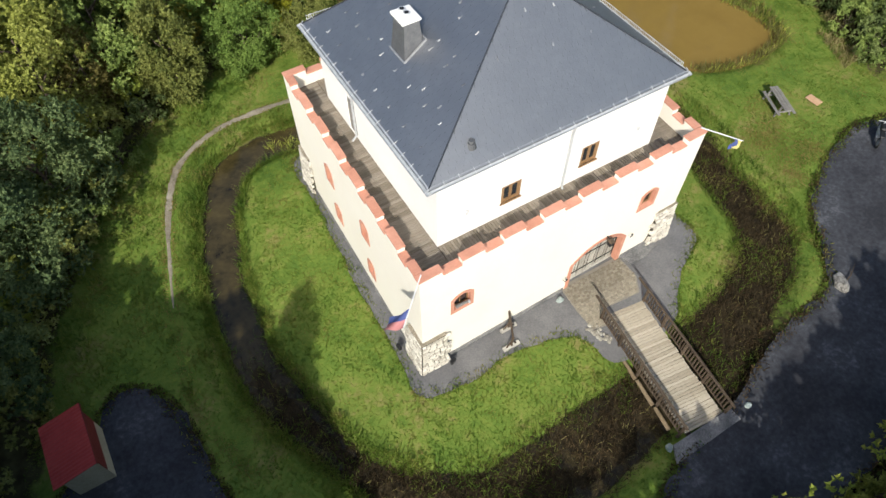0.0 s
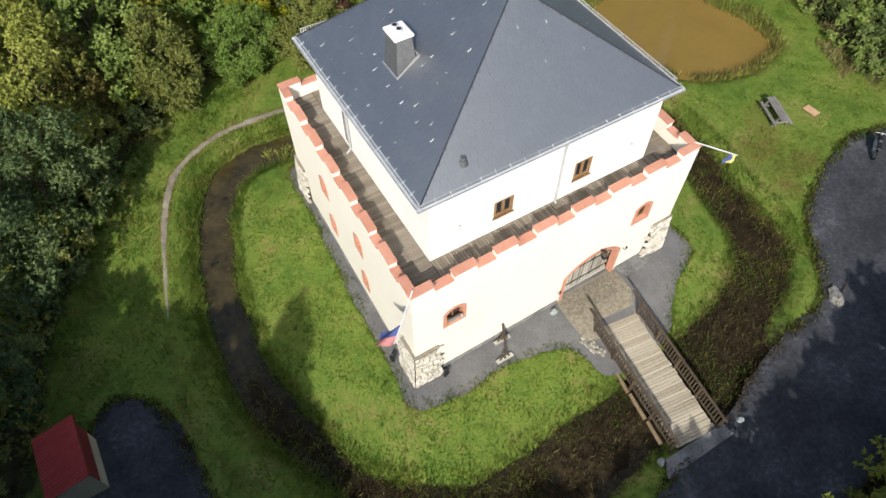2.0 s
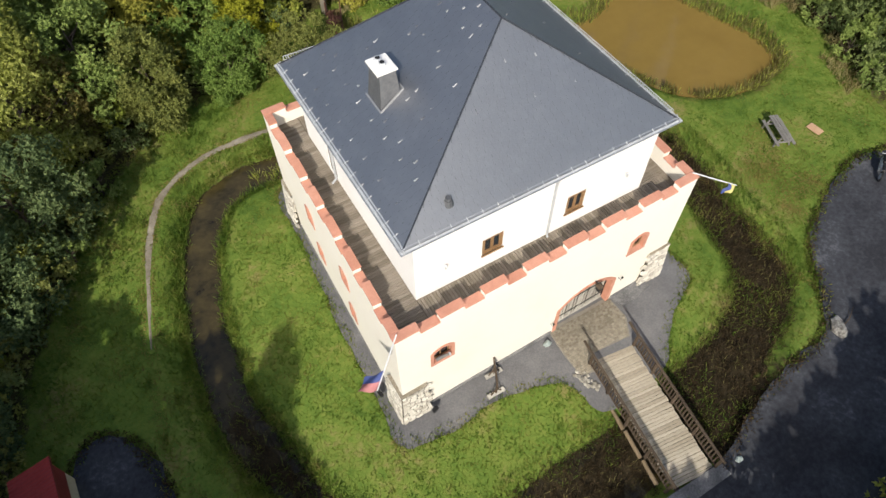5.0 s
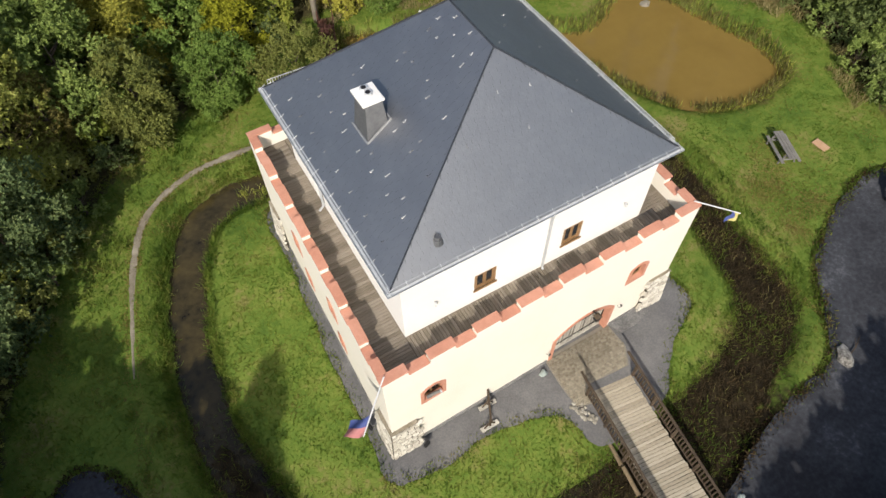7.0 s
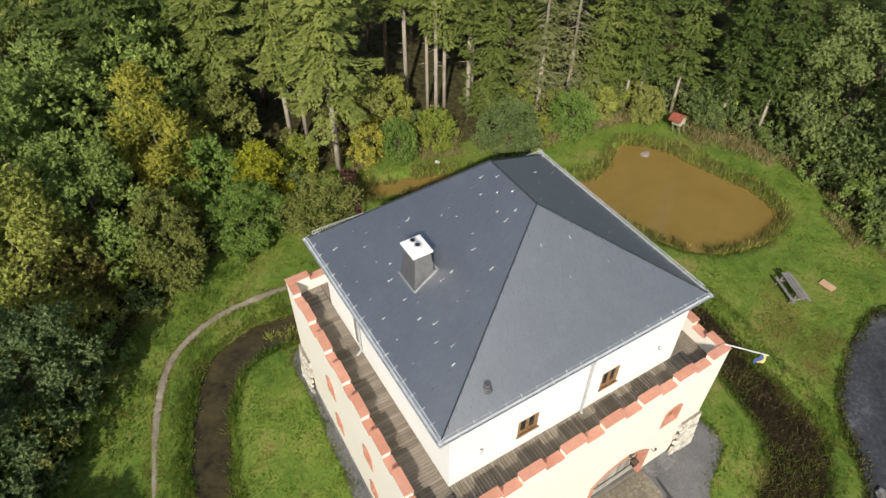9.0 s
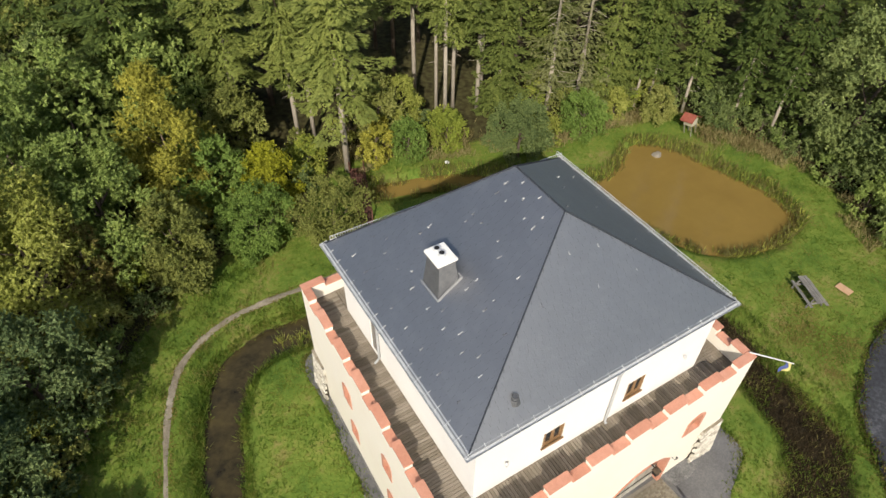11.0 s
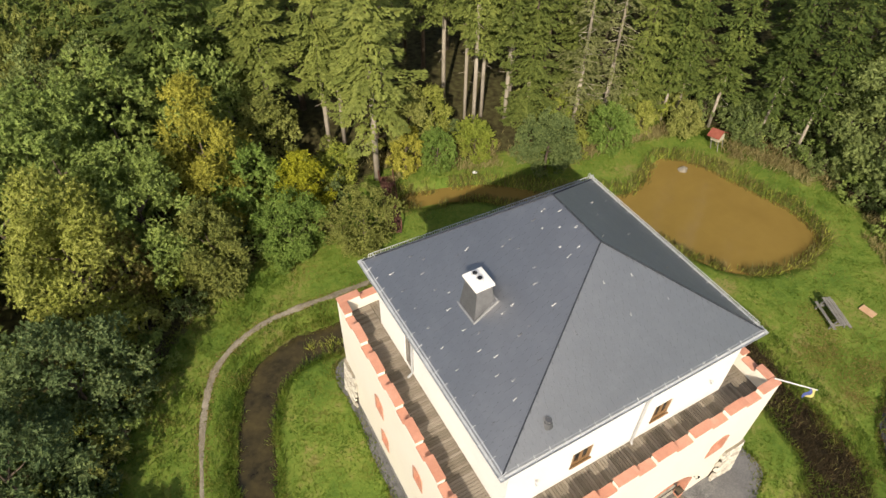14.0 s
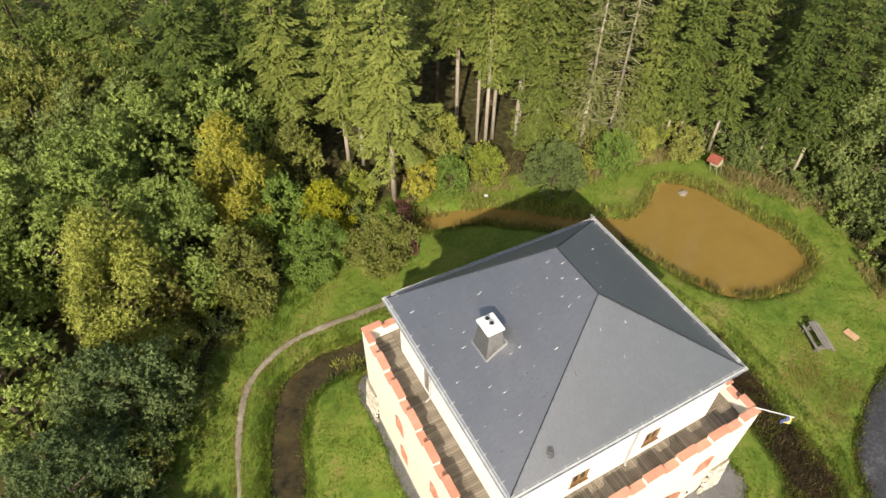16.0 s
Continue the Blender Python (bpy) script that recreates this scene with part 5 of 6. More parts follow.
# trees south of the road and yard, whose shade falls on it
south = [(-19.0, -4.0, 1.1, 1.3, 0.0), (-16.4, -5.4, 1.0, 1.3, 1.0), (-18.4, -9.2, 1.1, 1.3, 3.0), (-14.6, -8.4, 1.0, 1.25, 5.0), (-12.8, -11.6, 1.0, 0.95, 4.0), (-22.4, -7.0, 1.2, 1.3, 2.2),
         (-16.6, -11.4, 0.6, 1.74, 2.9), (-20.6, -12.6, 1.1, 1.35, 0.4), (-16.0, -12.8, 1.1, 1.3, 3.4)]
south += [(-20.6, 4.4, 1.0, 1.1, 0.8), (-18.6, 0.8, 1.0, 1.15, 0.7), (-21.4, 2.6, 1.1, 1.25, 2.7), (-22.4, -2.4, 1.1, 1.3, 4.1), (-17.4, -2.6, 1.0, 1.2, 5.2), (-5.5, -17.4, 1.0, 1.0, 0.3), (-1.5, -18.6, 1.0, 1.02, 1.9), (2.2, -19.2, 1.05, 1.04, 5.1), (6.0, -19.8, 1.0, 1.05, 2.4), (9.6, -20.2, 1.05, 1.15, 0.9), (13.2, -20.0, 1.1, 1.25, 3.6), (16.8, -20.4, 1.05, 1.3, 4.7),
          (20.4, -19.8, 1.1, 1.3, 2.2), (24.2, -19.4, 1.1, 1.3, 1.2), (28.0, -19.0, 1.1, 1.25, 0.2), (0.4, -22.6, 1.1, 1.2, 1.1), (8.0, -23.4, 1.1, 1.2, 2.6), (15.0, -23.8, 1.1, 1.25, 5.5)]
place(broadleaf("ash_tree", "green", 401, 9.5, 3.0, 5400, 0.40, "green ash tree beside the yard", cone=0.1, low=0.02), south)
hedge = [(-6, -12.6, 0.9, 0.8, 0.0), (-2.2, -14.6, 1.0, 1.0, 1.0), (1.6, -14.4, 0.9, 0.9, 2.0), (5.6, -14.8, 1.1, 1.05, 3.0), (9.2, -14.2, 1.0, 0.95, 4.0), (16.4, -13.8, 1.0, 0.9, 5.0), (20.5, -13.2, 1.0, 1.0, 0.7), (25, -13, 1.1, 1.1, 1.7)]
place(broadleaf("hazel_bush", "lime", 402, 5.0, 2.3, 6000, 0.16, "tall green hazel bush beside the road", "bush", low=0.0), hedge)

M["logwood"] = mat("brown_log", [(0.1, 0.07, 0.04), (0.2, 0.15, 0.09), (0.3, 0.23, 0.15)], 1.5, 12, 0.9, 0.4, 22)
# ---- bridge and gate forecourt ----
bridge = thing("footbridge", "timber plank bridge with railings over the moat", "bridge", at=(10.1, -4.6, -0.2))
B_A, B_B = Vector((10.0, -7.75, -0.3)), Vector((10.74, -1.45, -0.27))
B_DIR = (B_B - B_A).normalized()
B_SIDE = Vector((B_DIR.y, -B_DIR.x, 0)).normalized()
B_UP = B_SIDE.cross(B_DIR)
B_M = Matrix((B_SIDE, B_DIR, B_UP)).transposed().to_4x4()
B_M.translation = B_A
B_LEN = (B_B - B_A).length


def bp(name, bm, material, parent=bridge, label=""):
    """A part of the bridge, given across, along and above its axis."""
    if not isinstance(bm, bpy.types.Mesh):
        bm.transform(B_M)
    ob = part(name, bm, material, parent, label)
    ob.matrix_parent_inverse = parent.matrix_world.inverted()
    return ob


plank_bm = bmesh.new()
box(plank_bm, -1.03, 1.03, -0.064, 0.064, -0.05, 0.0, 0.008)
PLANK = mesh_of("plank", plank_bm, "plank")
n_pl = int(B_LEN / 0.142)
rg = random.Random(5)
for i in range(n_pl):
    ob = bp("plank", PLANK, "plank")
    ob.matrix_basis = B_M @ Matrix.Translation((rg.uniform(-0.03, 0.03), (i + 0.5) * B_LEN / n_pl, rg.uniform(-0.006, 0.004))) @ Matrix.Rotation(rg.uniform(-0.012, 0.012), 4, "Z")
for s in (-0.85, 0.0, 0.85):
    bp("beam", boxed(s - 0.1, s + 0.1, -0.1, B_LEN + 0.1, -0.32, -0.06, 0.01), "oldwood", label="dark bearing beam")
for a, b in ((0.45, 1.55), (1.68, 2.95), (3.05, 4.3), (4.45, 5.9)):
    bp("edge_log", tubed([(-1.5, a, -0.16), (-1.47, b, -0.14)], [0.1, 0.09], 8), "logwood", label="brown edge log lying below the railing")
bal_bm = bmesh.new()
box(bal_bm, -0.022, 0.022, -0.03, 0.03, 0.1, 0.92)
BAL = mesh_of("baluster", bal_bm, "oldwood")
for sd in (-1, 1):
    off = 1.3 if sd < 0 else 1.12
    rail = bp("railing", boxed(sd * off - 0.06, sd * off + 0.06, -0.1, B_LEN + 0.75, 0.93, 0.99, 0.012), "oldwood", label="dark timber railing")
    bp("lower_rail", boxed(sd * off - 0.03, sd * off + 0.03, 0, B_LEN, 0.1, 0.17), "oldwood", rail)
    for i in range(5):
        y = 0.06 + i * (B_LEN - 0.1) / 4
        bp("post", boxed(sd * off - 0.06, sd * off + 0.06, y - 0.06, y + 0.06, -0.35, 0.95, 0.01), "oldwood", rail)
    nbal = 36
    for i in range(nbal):
        ob = bp("baluster", BAL, "oldwood", rail)
        ob.matrix_basis = B_M @ Matrix.Translation((sd * off, 0.1 + i * (B_LEN - 0.2) / nbal, 0))

# abutment at the road, threshold strip and cobbles
bm = bmesh.new()
prism(bm, [(7.75, -8.45), (11.5, -8.4), (11.45, -7.8), (8.2, -7.75)], -0.6, -0.26)
top("bridge_abutment", bm, "concrete", "grey concrete abutment where the bridge meets the road", "abutment", "structure")
bm = bmesh.new()
prism(bm, [(9.66, -1.5), (11.8, -1.62), (11.95, -1.16), (9.85, -0.98)], -0.6, -0.285)
top("threshold", bm, "apron", "dark grey strip between the cobbles and bridge", "pavement", "structure")
COURT = [(8.8, 1.1), (12.45, 1.1), (12.5, -0.3), (12.0, -1.15), (9.85, -0.97), (9.55, -1.8), (8.75, -1.6), (8.7, -0.4)]
bm = bmesh.new()
prism(bm, COURT, -0.6, -0.28)
court = top("forecourt", bm, "mortar", "cobbled forecourt before the gate", "pavement", "structure")
cob_bm = bmesh.new()
box(cob_bm, -0.5, 0.5, -0.5, 0.5, -0.5, 0.5, 0.12)
COB = mesh_of("cobble", cob_bm, "cobble")
rg = random.Random(6)
cring = np.array(COURT)
rest = []
row = 0
y = -1.72
while y < 0.98:
    x = 8.68 + (row % 2) * 0.06
    while x < 12.55:
        if float(signed(np.array([x]), np.array([y]), cring)[0]) > 0.06:
            m_ = Matrix.Translation((x + rg.uniform(-0.01, 0.01), y + rg.uniform(-0.01, 0.01), -0.27 + rg.uniform(-0.006, 0.008))) @ Matrix.Rotation(rg.uniform(-0.12, 0.12), 4, "Z") @ Matrix.Diagonal((0.118, 0.1, 0.05, 1))
            if y < -0.25:
                part("cobble", COB, None, court).matrix_basis = m_
            else:
                rest.append(m_)
        x += 0.134
    y += 0.113
    row += 1
cv = np.array([v.co[:] for v in COB.vertices])
cf = [tuple(p_.vertices) for p_ in COB.polygons]
allv, allf = [], []
for m_ in rest:
    k0 = len(allv)
    allv += [tuple(m_ @ Vector(v)) for v in cv]
    allf += [tuple(i + k0 for i in q) for q in cf]
me = bpy.data.meshes.new("cobble_field")
me.from_pydata(allv, [], allf)
me.materials.append(M["cobble"])
tagged(part("cobble_field", me, None, court), kind="stuff")

# rubble edging and foundation stones
def boulder(name, x, y, z, sx, sy, sz, material, label, seed):
    rg_ = random.Random(seed)
    bm = bmesh.new()
    bmesh.ops.create_icosphere(bm, subdivisions=2, radius=1.0)
    for v in bm.verts:
        v.co *= 1 + 0.4 * noise.noise(v.co * 1.3 + Vector((seed, 0, 0))) + 0.12 * noise.noise(v.co * 3.5)
        v.co = Vector((v.co.x * sx, v.co.y * sy, v.co.z * sz))
    ob = top(name, bm, material, label, "stone")
    ob.matrix_basis = Matrix.Translation((x, y, z)) @ Matrix.Rotation(rg_.uniform(0, 6), 4, "Z")
    return ob


M["spotstone"] = mat("spotted_stone", [(0.05, 0.045, 0.04), (0.22, 0.21, 0.19), (0.42, 0.41, 0.38)], 2.2, 9, 0.95, 0.9, 8, contrast=3.5)
M["roughgrey"] = mat("gravelly_concrete", [(0.05, 0.05, 0.053), (0.12, 0.12, 0.125), (0.25, 0.245, 0.24)], 1.5, 14, 0.95, 0.8, 20, contrast=3.2)
rg = random.Random(12)
for i in range(34):
    t = i / 33
    x, y = 8.74 + 0.3 * t + rg.uniform(-0.25, 0.2), -1.4 - 1.1 * t + rg.uniform(-0.1, 0.1)
    boulder("edging_stone", x, y, -0.29, 0.06 + rg.uniform(0, 0.07), 0.07 + rg.uniform(0, 0.03), 0.06, "rubble", "pale rubble stone edging the forecourt", i)
boulder("boulder", 12.2, -8.1, -0.25, 0.17, 0.14, 0.1, "palestone", "pale grey-green boulder beside the bridge end", 31)
boulder("boulder", 7.95, -7.75, -0.25, 0.22, 0.16, 0.13, "palestone", "pale grey-green boulder beside the bridge end", 32)
verge_rock = boulder("boulder", 20.85, -5.85, -0.22, 0.34, 0.6, 0.26, "spotstone", "pale weathered boulder on the verge", 33)
verge_rock.matrix_basis = Matrix.Translation((20.85, -5.85, -0.22)) @ Matrix.Rotation(radians(-28), 4, "Z")
boulder("boulder", 8.35, 0.5, -0.26, 0.22, 0.16, 0.14, "palestone", "pale stone beside the gate", 34)
boulder("pond_stone", 30.5, 19.6, POND_Z + 0.05, 0.4, 0.32, 0.22, "mortar", "rough stone standing in the pond", 35)
boulder("white_stone", 16.41, 26.36, -0.3, 0.18, 0.14, 0.12, "pole", "small white stone on the bank", 36)
bm = bmesh.new()
prism(bm, [(12.55, 0.95), (12.7, 0.35), (13.6, 0.3), (14.6, 0.55), (14.5, 1.0)], -0.5, -0.2)
top("foundation_slab", bm, "concrete", "worn pale concrete foundation beside the gate", "slab", "structure")
st = thing("dead_branch", "dark dead branch lying on the road's edge", "branch", at=(20.9, -6.0, -0.2))
part("stem", tubed([(0, 0, 0), (0.7, 0.15, 0.06), (1.4, 0.5, 0.1)], [0.035, 0.025, 0.01], 6), "oldwood", st)
part("twig", tubed([(0.7, 0.15, 0.06), (1.0, 0.5, 0.12)], [0.018, 0.006], 5), "oldwood", st)

# a dead leaning trunk and bleached sticks between the willow and the meadow
dt = thing("dead_tree", "pale dead tree leaning out of the thicket", "tree", at=(-7.6, 22.9, ground_z(-7.6, 22.9)))
part("trunk", tubed([(0, 0, -0.1), (-0.5, 0.7, 1.3), (-1.1, 1.3, 2.8)], [0.09, 0.075, 0.04], 7), "palebark", dt)
part("branch", tubed([(-0.5, 0.7, 1.3), (-0.2, 1.2, 2.0)], [0.03, 0.012], 5), "palebark", dt)
# timber trestle on the gravel
tres = thing("timber_trestle", "dark braced timber trestle standing on pale feet", "trestle", at=(5.13, 0.1, -0.31))
tdir = Vector((0.42, 0.85, 0)).normalized()
for s in (-0.48, 0.48):
    c = tdir * s
    bm = bmesh.new()
    box(bm, -0.44, 0.44, -0.1, 0.1, 0.0, 0.12, 0.012)
    bm.transform(Matrix.Translation(c))
    part("foot", bm, "palewood", tres, "pale concrete foot")
    part("post", tubed([c + Vector((0, 0, 0.1)), c + Vector((0, 0, 0.95))], 0.055, 4), "oldwood", tres)
    for q in (-0.27, 0.27):
        part("brace", tubed([c + Vector((q, 0, 0.1)), c + Vector((0, 0, 0.55))], 0.035, 4), "oldwood", tres)
part("top_beam", tubed([tdir * -0.62 + Vector((0, 0, 0.98)), tdir * 0.95 + Vector((0, 0, 1.02))], 0.06, 4), "oldwood", tres)


def floodlight(x, y, turn):
    f_ = thing("floodlight", "black garden floodlight aimed at the wall", "lamp", "floodlights")
    part("stake", tubed([(0, 0, 0), (0, 0, 0.25)], 0.02, 6), "black", f_)
    part("head", boxed(-0.16, 0.16, -0.07, 0.07, 0.22, 0.44, 0.03), "black", f_)
    part("lens", boxed(-0.13, 0.13, 0.071, 0.08, 0.25, 0.41), "glass", f_)
    f_.matrix_basis = Matrix.Translation((x, y, -0.31)) @ Matrix.Rotation(turn, 4, "Z")


floodlight(2.12, 0.3, 0.3)
floodlight(0.35, 2.2, -1.4)

# ---- hut, picnic table and small things ----
hut = thing("shed", "small wooden shed with a red sheet metal roof", "shed", at=(-13.2, 4.35, -0.3))
for y0 in (-1.35, 1.3):
    bm = bmesh.new()
    prism(bm, [(-0.8, 0.0), (0.75, 0.0), (0.75, 2.4), (-0.8, 2.03)], y0, y0 + 0.05)
    bm.transform(Matrix(((1, 0, 0, 0), (0, 0, 1, 0), (0, 1, 0, 0), (0, 0, 0, 1))))
    bmesh.ops.recalc_face_normals(bm, faces=bm.faces[:])
    part("wall", bm, "hutwall", hut, "pale green-grey board wall")
part("wall", boxed(-0.85, -0.8, -1.35, 1.35, 0, 1.9), "hutwall", hut)
for i in range(18):
    y0 = -1.35 + i * 0.15
    part("board", boxed(0.75, 0.785, y0 + 0.004, y0 + 0.146, 0, 1.0, 0.004), "hutwall", hut)
    part("board", boxed(0.76, 0.80, y0 + 0.004, y0 + 0.146, 1.0, 2.4, 0.004), "darkred", hut)
bm = bmesh.new()
ny_ = 72
prev = None
for i in range(ny_ + 1):
    y = -1.62 + 3.24 * i / ny_
    dz = 0.02 * (1 if i % 4 < 2 else 0)
    r_ = [bm.verts.new((-1.15, y, 2.02 + dz)), bm.verts.new((0.86, y, 2.5 + dz)), bm.verts.new((0.86, y, 2.45 + dz)), bm.verts.new((-1.15, y, 1.97 + dz))]
    if prev:
        for k in range(4):
            bm.faces.new((prev[k], prev[(k + 1) % 4], r_[(k + 1) % 4], r_[k]))
    else:
        bm.faces.new(r_)
    prev = r_
bm.faces.new(prev[::-1])
bmesh.ops.recalc_face_normals(bm, faces=bm.faces[:])
part("roof", bm, "redmetal", hut, "red profiled sheet metal roof")
part("fascia", boxed(0.86, 0.88, -1.62, 1.62, 2.38, 2.52), "darkred", hut)
hut.scale = (0.9, 0.88, 0.92)

pic = thing("picnic_table", "grey weathered wooden picnic table with two benches", "picnic table")
for i in range(3):
    part("top_board", boxed(-0.26 + i * 0.18, -0.26 + i * 0.18 + 0.165, -1.06, 1.06, 0.72, 0.765, 0.006), "greywood", pic)
for s in (-1, 1):
    for a in (s * 0.4,):
        part("bench_board", boxed(min(a, a + s * 0.18), max(a, a + s * 0.18), -1.06, 1.06, 0.42, 0.46, 0.006), "greywood", pic)
for y in (-0.75, 0.75):
    part("cross_beam", boxed(-0.58, 0.58, y - 0.04, y + 0.04, 0.34, 0.42), "greywood", pic)
    part("cross_beam", boxed(-0.26, 0.26, y - 0.04, y + 0.04, 0.64, 0.72), "greywood", pic)
    for s in (-1, 1):
        part("leg", tubed([(s * 0.5, y + 0.06, 0), (s * 0.22, y + 0.06, 0.68)], 0.05, 4), "greywood", pic)
pic.matrix_basis = Matrix.Translation((27.75, 4.65, ground_z(27.75, 4.65))) @ Matrix.Rotation(radians(-22), 4, "Z")
bd = top("wooden_board", boxed(-0.27, 0.27, -0.44, 0.44, 0, 0.05, 0.01), "tanboard", "tan wooden board lying on the grass", "board")
bd.matrix_basis = Matrix.Translation((30.2, 3.92, ground_z(30.2, 3.92) + 0.05)) @ Matrix.Rotation(radians(4), 4, "Z")

bh = thing("duck_house", "small red roofed feeding hut on posts by the pond", "hut", at=(34.1, 19.95, ground_z(34.1, 19.95)))
for x in (-0.35, 0.35):
    for y in (-0.3, 0.3):
        part("leg", tubed([(x, y, 0), (x, y, 1.2)], 0.035, 5), "greywood", bh)
part("box", boxed(-0.42, 0.42, -0.36, 0.36, 0.95, 1.45, 0.01), "hutwall", bh, "pale wooden box")
for s in (-1, 1):
    bm = bmesh.new()
    vs_ = [bm.verts.new(v) for v in ((-0.62, 0, 1.86), (0.62, 0, 1.86), (0.62, s * 0.62, 1.42), (-0.62, s * 0.62, 1.42))]
    f0 = bm.faces.new(vs_)
    r_ = bmesh.ops.extrude_face_region(bm, geom=[f0])
    bmesh.ops.translate(bm, verts=[v for v in r_["geom"] if isinstance(v, bmesh.types.BMVert)], vec=(0, 0, 0.05))
    bmesh.ops.recalc_face_normals(bm, faces=bm.faces[:])
    part("roof_slope", bm, "redtile", bh, "red roof slope")
bh.rotation_euler = (radians(4), radians(-10), radians(-82))
bh.scale = (0.85, 0.95, 0.9)

fb = thing("plank_footbridge", "reddish-brown plank footbridge at the end of the pond", "bridge", at=(9.5, 26.3, -0.25))
fd = Vector((1.7, 4.6, 0)).normalized()
fang = math.atan2(fd.y, fd.x)
for i in range(36):
    bm = boxed(-0.075, 0.075, -0.5, 0.5, -0.03, 0.02, 0.006)
    bm.transform(Matrix.Rotation(fang, 4, "Z") @ Matrix.Translation((-2.9 + i * 0.163, rg.uniform(-0.02, 0.02), 0)))
    part("plank", bm, "redwood", fb)
for s in (-0.42, 0.42):
    bm = boxed(-3.0, 3.0, s - 0.06, s + 0.06, -0.2, -0.035)
    bm.transform(Matrix.Rotation(fang, 4, "Z"))
    part("beam", bm, "oldwood", fb)
for s in (-0.5, 0.5):
    for q in (-2.6, 0.0, 2.6):
        bm = boxed(q - 0.04, q + 0.04, s - 0.04, s + 0.04, -0.6, 0.75)
        bm.transform(Matrix.Rotation(fang, 4, "Z"))
        part("post", bm, "redwood", fb)
    bm = boxed(-2.7, 2.7, s - 0.03, s + 0.03, 0.72, 0.79)
    bm.transform(Matrix.Rotation(fang, 4, "Z"))
    part("handrail", bm, "redwood", fb)

moto = thing("motorcycle", "dark motorcycle parked on the asphalt", "motorcycle", at=(30.65, -0.25, -0.26))
for x in (-0.68, 0.68):
    bm = bmesh.new()
    mk = Matrix.Translation((x, 0, 0.32)) @ Matrix.Rotation(radians(90), 4, "X")
    ring = [(mk @ Vector((math.cos(a) * 0.27, math.sin(a) * 0.27, 0))) for a in np.linspace(0, math.tau, 19)]
    tube(bm, ring, 0.06, 6)
    w = part("wheel", bm, "black", moto)
    part("rim", tubed([(x, -0.05, 0.32), (x, 0.05, 0.32)], 0.19, 12), "galv", w)
part("tank", boxed(-0.15, 0.4, -0.16, 0.16, 0.68, 0.92, 0.07), "black", moto)
part("saddle", boxed(-0.72, -0.15, -0.14, 0.14, 0.7, 0.8, 0.04), "black", moto)
part("engine", boxed(-0.3, 0.3, -0.18, 0.18, 0.28, 0.66, 0.05), "galv", moto)
part("fork", tubed([(0.68, 0.0, 0.32), (0.42, 0.0, 1.0)], 0.04, 6), "galv", moto)
part("handlebar", tubed([(0.36, -0.36, 1.02), (0.44, 0, 1.0), (0.36, 0.36, 1.02)], 0.016, 6), "galv", moto)
moto.rotation_euler = (0, radians(0), radians(35))

# ---- walk boards on the roof walk ----
unit = bmesh.new()
box(unit, -0.5, 0.5, -0.5, 0.5, -0.5, 0.5)
BOARD = mesh_of("board", unit, "deck")
rg = random.Random(3)
for a, b, c, d in BOARDS:
    ob = hp("board", BOARD, "deck", walkslab)
    ob.matrix_basis = Matrix.Translation(((a + b) / 2, (c + d) / 2, FLOOR_Z - 0.015 + rg.uniform(-0.003, 0.003))) @ Matrix.Diagonal((b - a, d - c, 0.03, 1))

# ---- grass, reeds and brush ----


def blades(name, pts, z, h, w, material, label, lean=0.5, seed=1, tuft=0.0):
    """Single bent blades of grass as one mesh."""
    rg_ = np.random.default_rng(seed)
    n = len(pts)
    a = rg_.uniform(0, math.tau, n)
    hh = h * rg_.uniform(0.55, 1.3, n) * (1 + tuft * np.clip(wob(pts[:, 0] * 2.1, pts[:, 1] * 2.1) + 0.6 * wob(pts[:, 0] * 0.5, pts[:, 1] * 0.5), -0.5, 0.9))
    ww = w * rg_.uniform(0.7, 1.3, n)
    base = np.column_stack([pts, z])
    side = np.column_stack([np.cos(a), np.sin(a), np.zeros(n)]) * (ww / 2)[:, None]
    b = rg_.uniform(0, math.tau, n)
    ln = lean * rg_.uniform(0.2, 1.0, n) * hh
    tip = base + np.column_stack([np.cos(b) * ln, np.sin(b) * ln, hh])
    mid = base * 0.45 + tip * 0.55 + np.column_stack([np.zeros(n), np.zeros(n), hh * 0.14])
    q = np.stack([base - side, mid + side * 0.8, tip, mid - side * 0.8], 1)
    me = quads_mesh(name, q, material)
    return tagged(new(name, me), label, "grass", kind="stuff")


def scatter(n, region, seed):
    rg_ = np.random.default_rng(seed)
    return np.column_stack([rg_.uniform(region[0], region[1], n), rg_.uniform(region[2], region[3], n)])


A_RING, R_RING = smooth_ring(APRON, 2), smooth_ring(ROAD, 2)
P_LINE = smooth_ring(WALKWAY, 2, False)
TRAIL = np.array([(-8.5, 7.5), (-8.75, 5.9), (-8.75, 4.4), (-8.4, 3.0), (-8.0, 1.4), (-7.6, 0.0)])


def fields(p):
    X, Y = p[:, 0], p[:, 1]
    dpath = np.full(len(p), 1e9)
    for (ax, ay), (bx, by) in zip(P_LINE, P_LINE[1:]):
        ex, ey = bx - ax, by - ay
        t = np.clip(((X - ax) * ex + (Y - ay) * ey) / (ex * ex + ey * ey), 0, 1)
        dpath = np.minimum(dpath, np.hypot(X - ax - t * ex, Y - ay - t * ey))
    w = wob(X, Y) * 0.16
    return dict(ins=signed(X, Y, S_IN) + w, out=signed(X, Y, S_OUT) + w, pond=signed(X, Y, S_POND) + w, apron=signed(X, Y, A_RING), road=signed(X, Y, R_RING),
                path=dpath, wood=signed(X, Y, W_FOREST), noise=wob(X * 0.35 + 5, Y * 0.35))


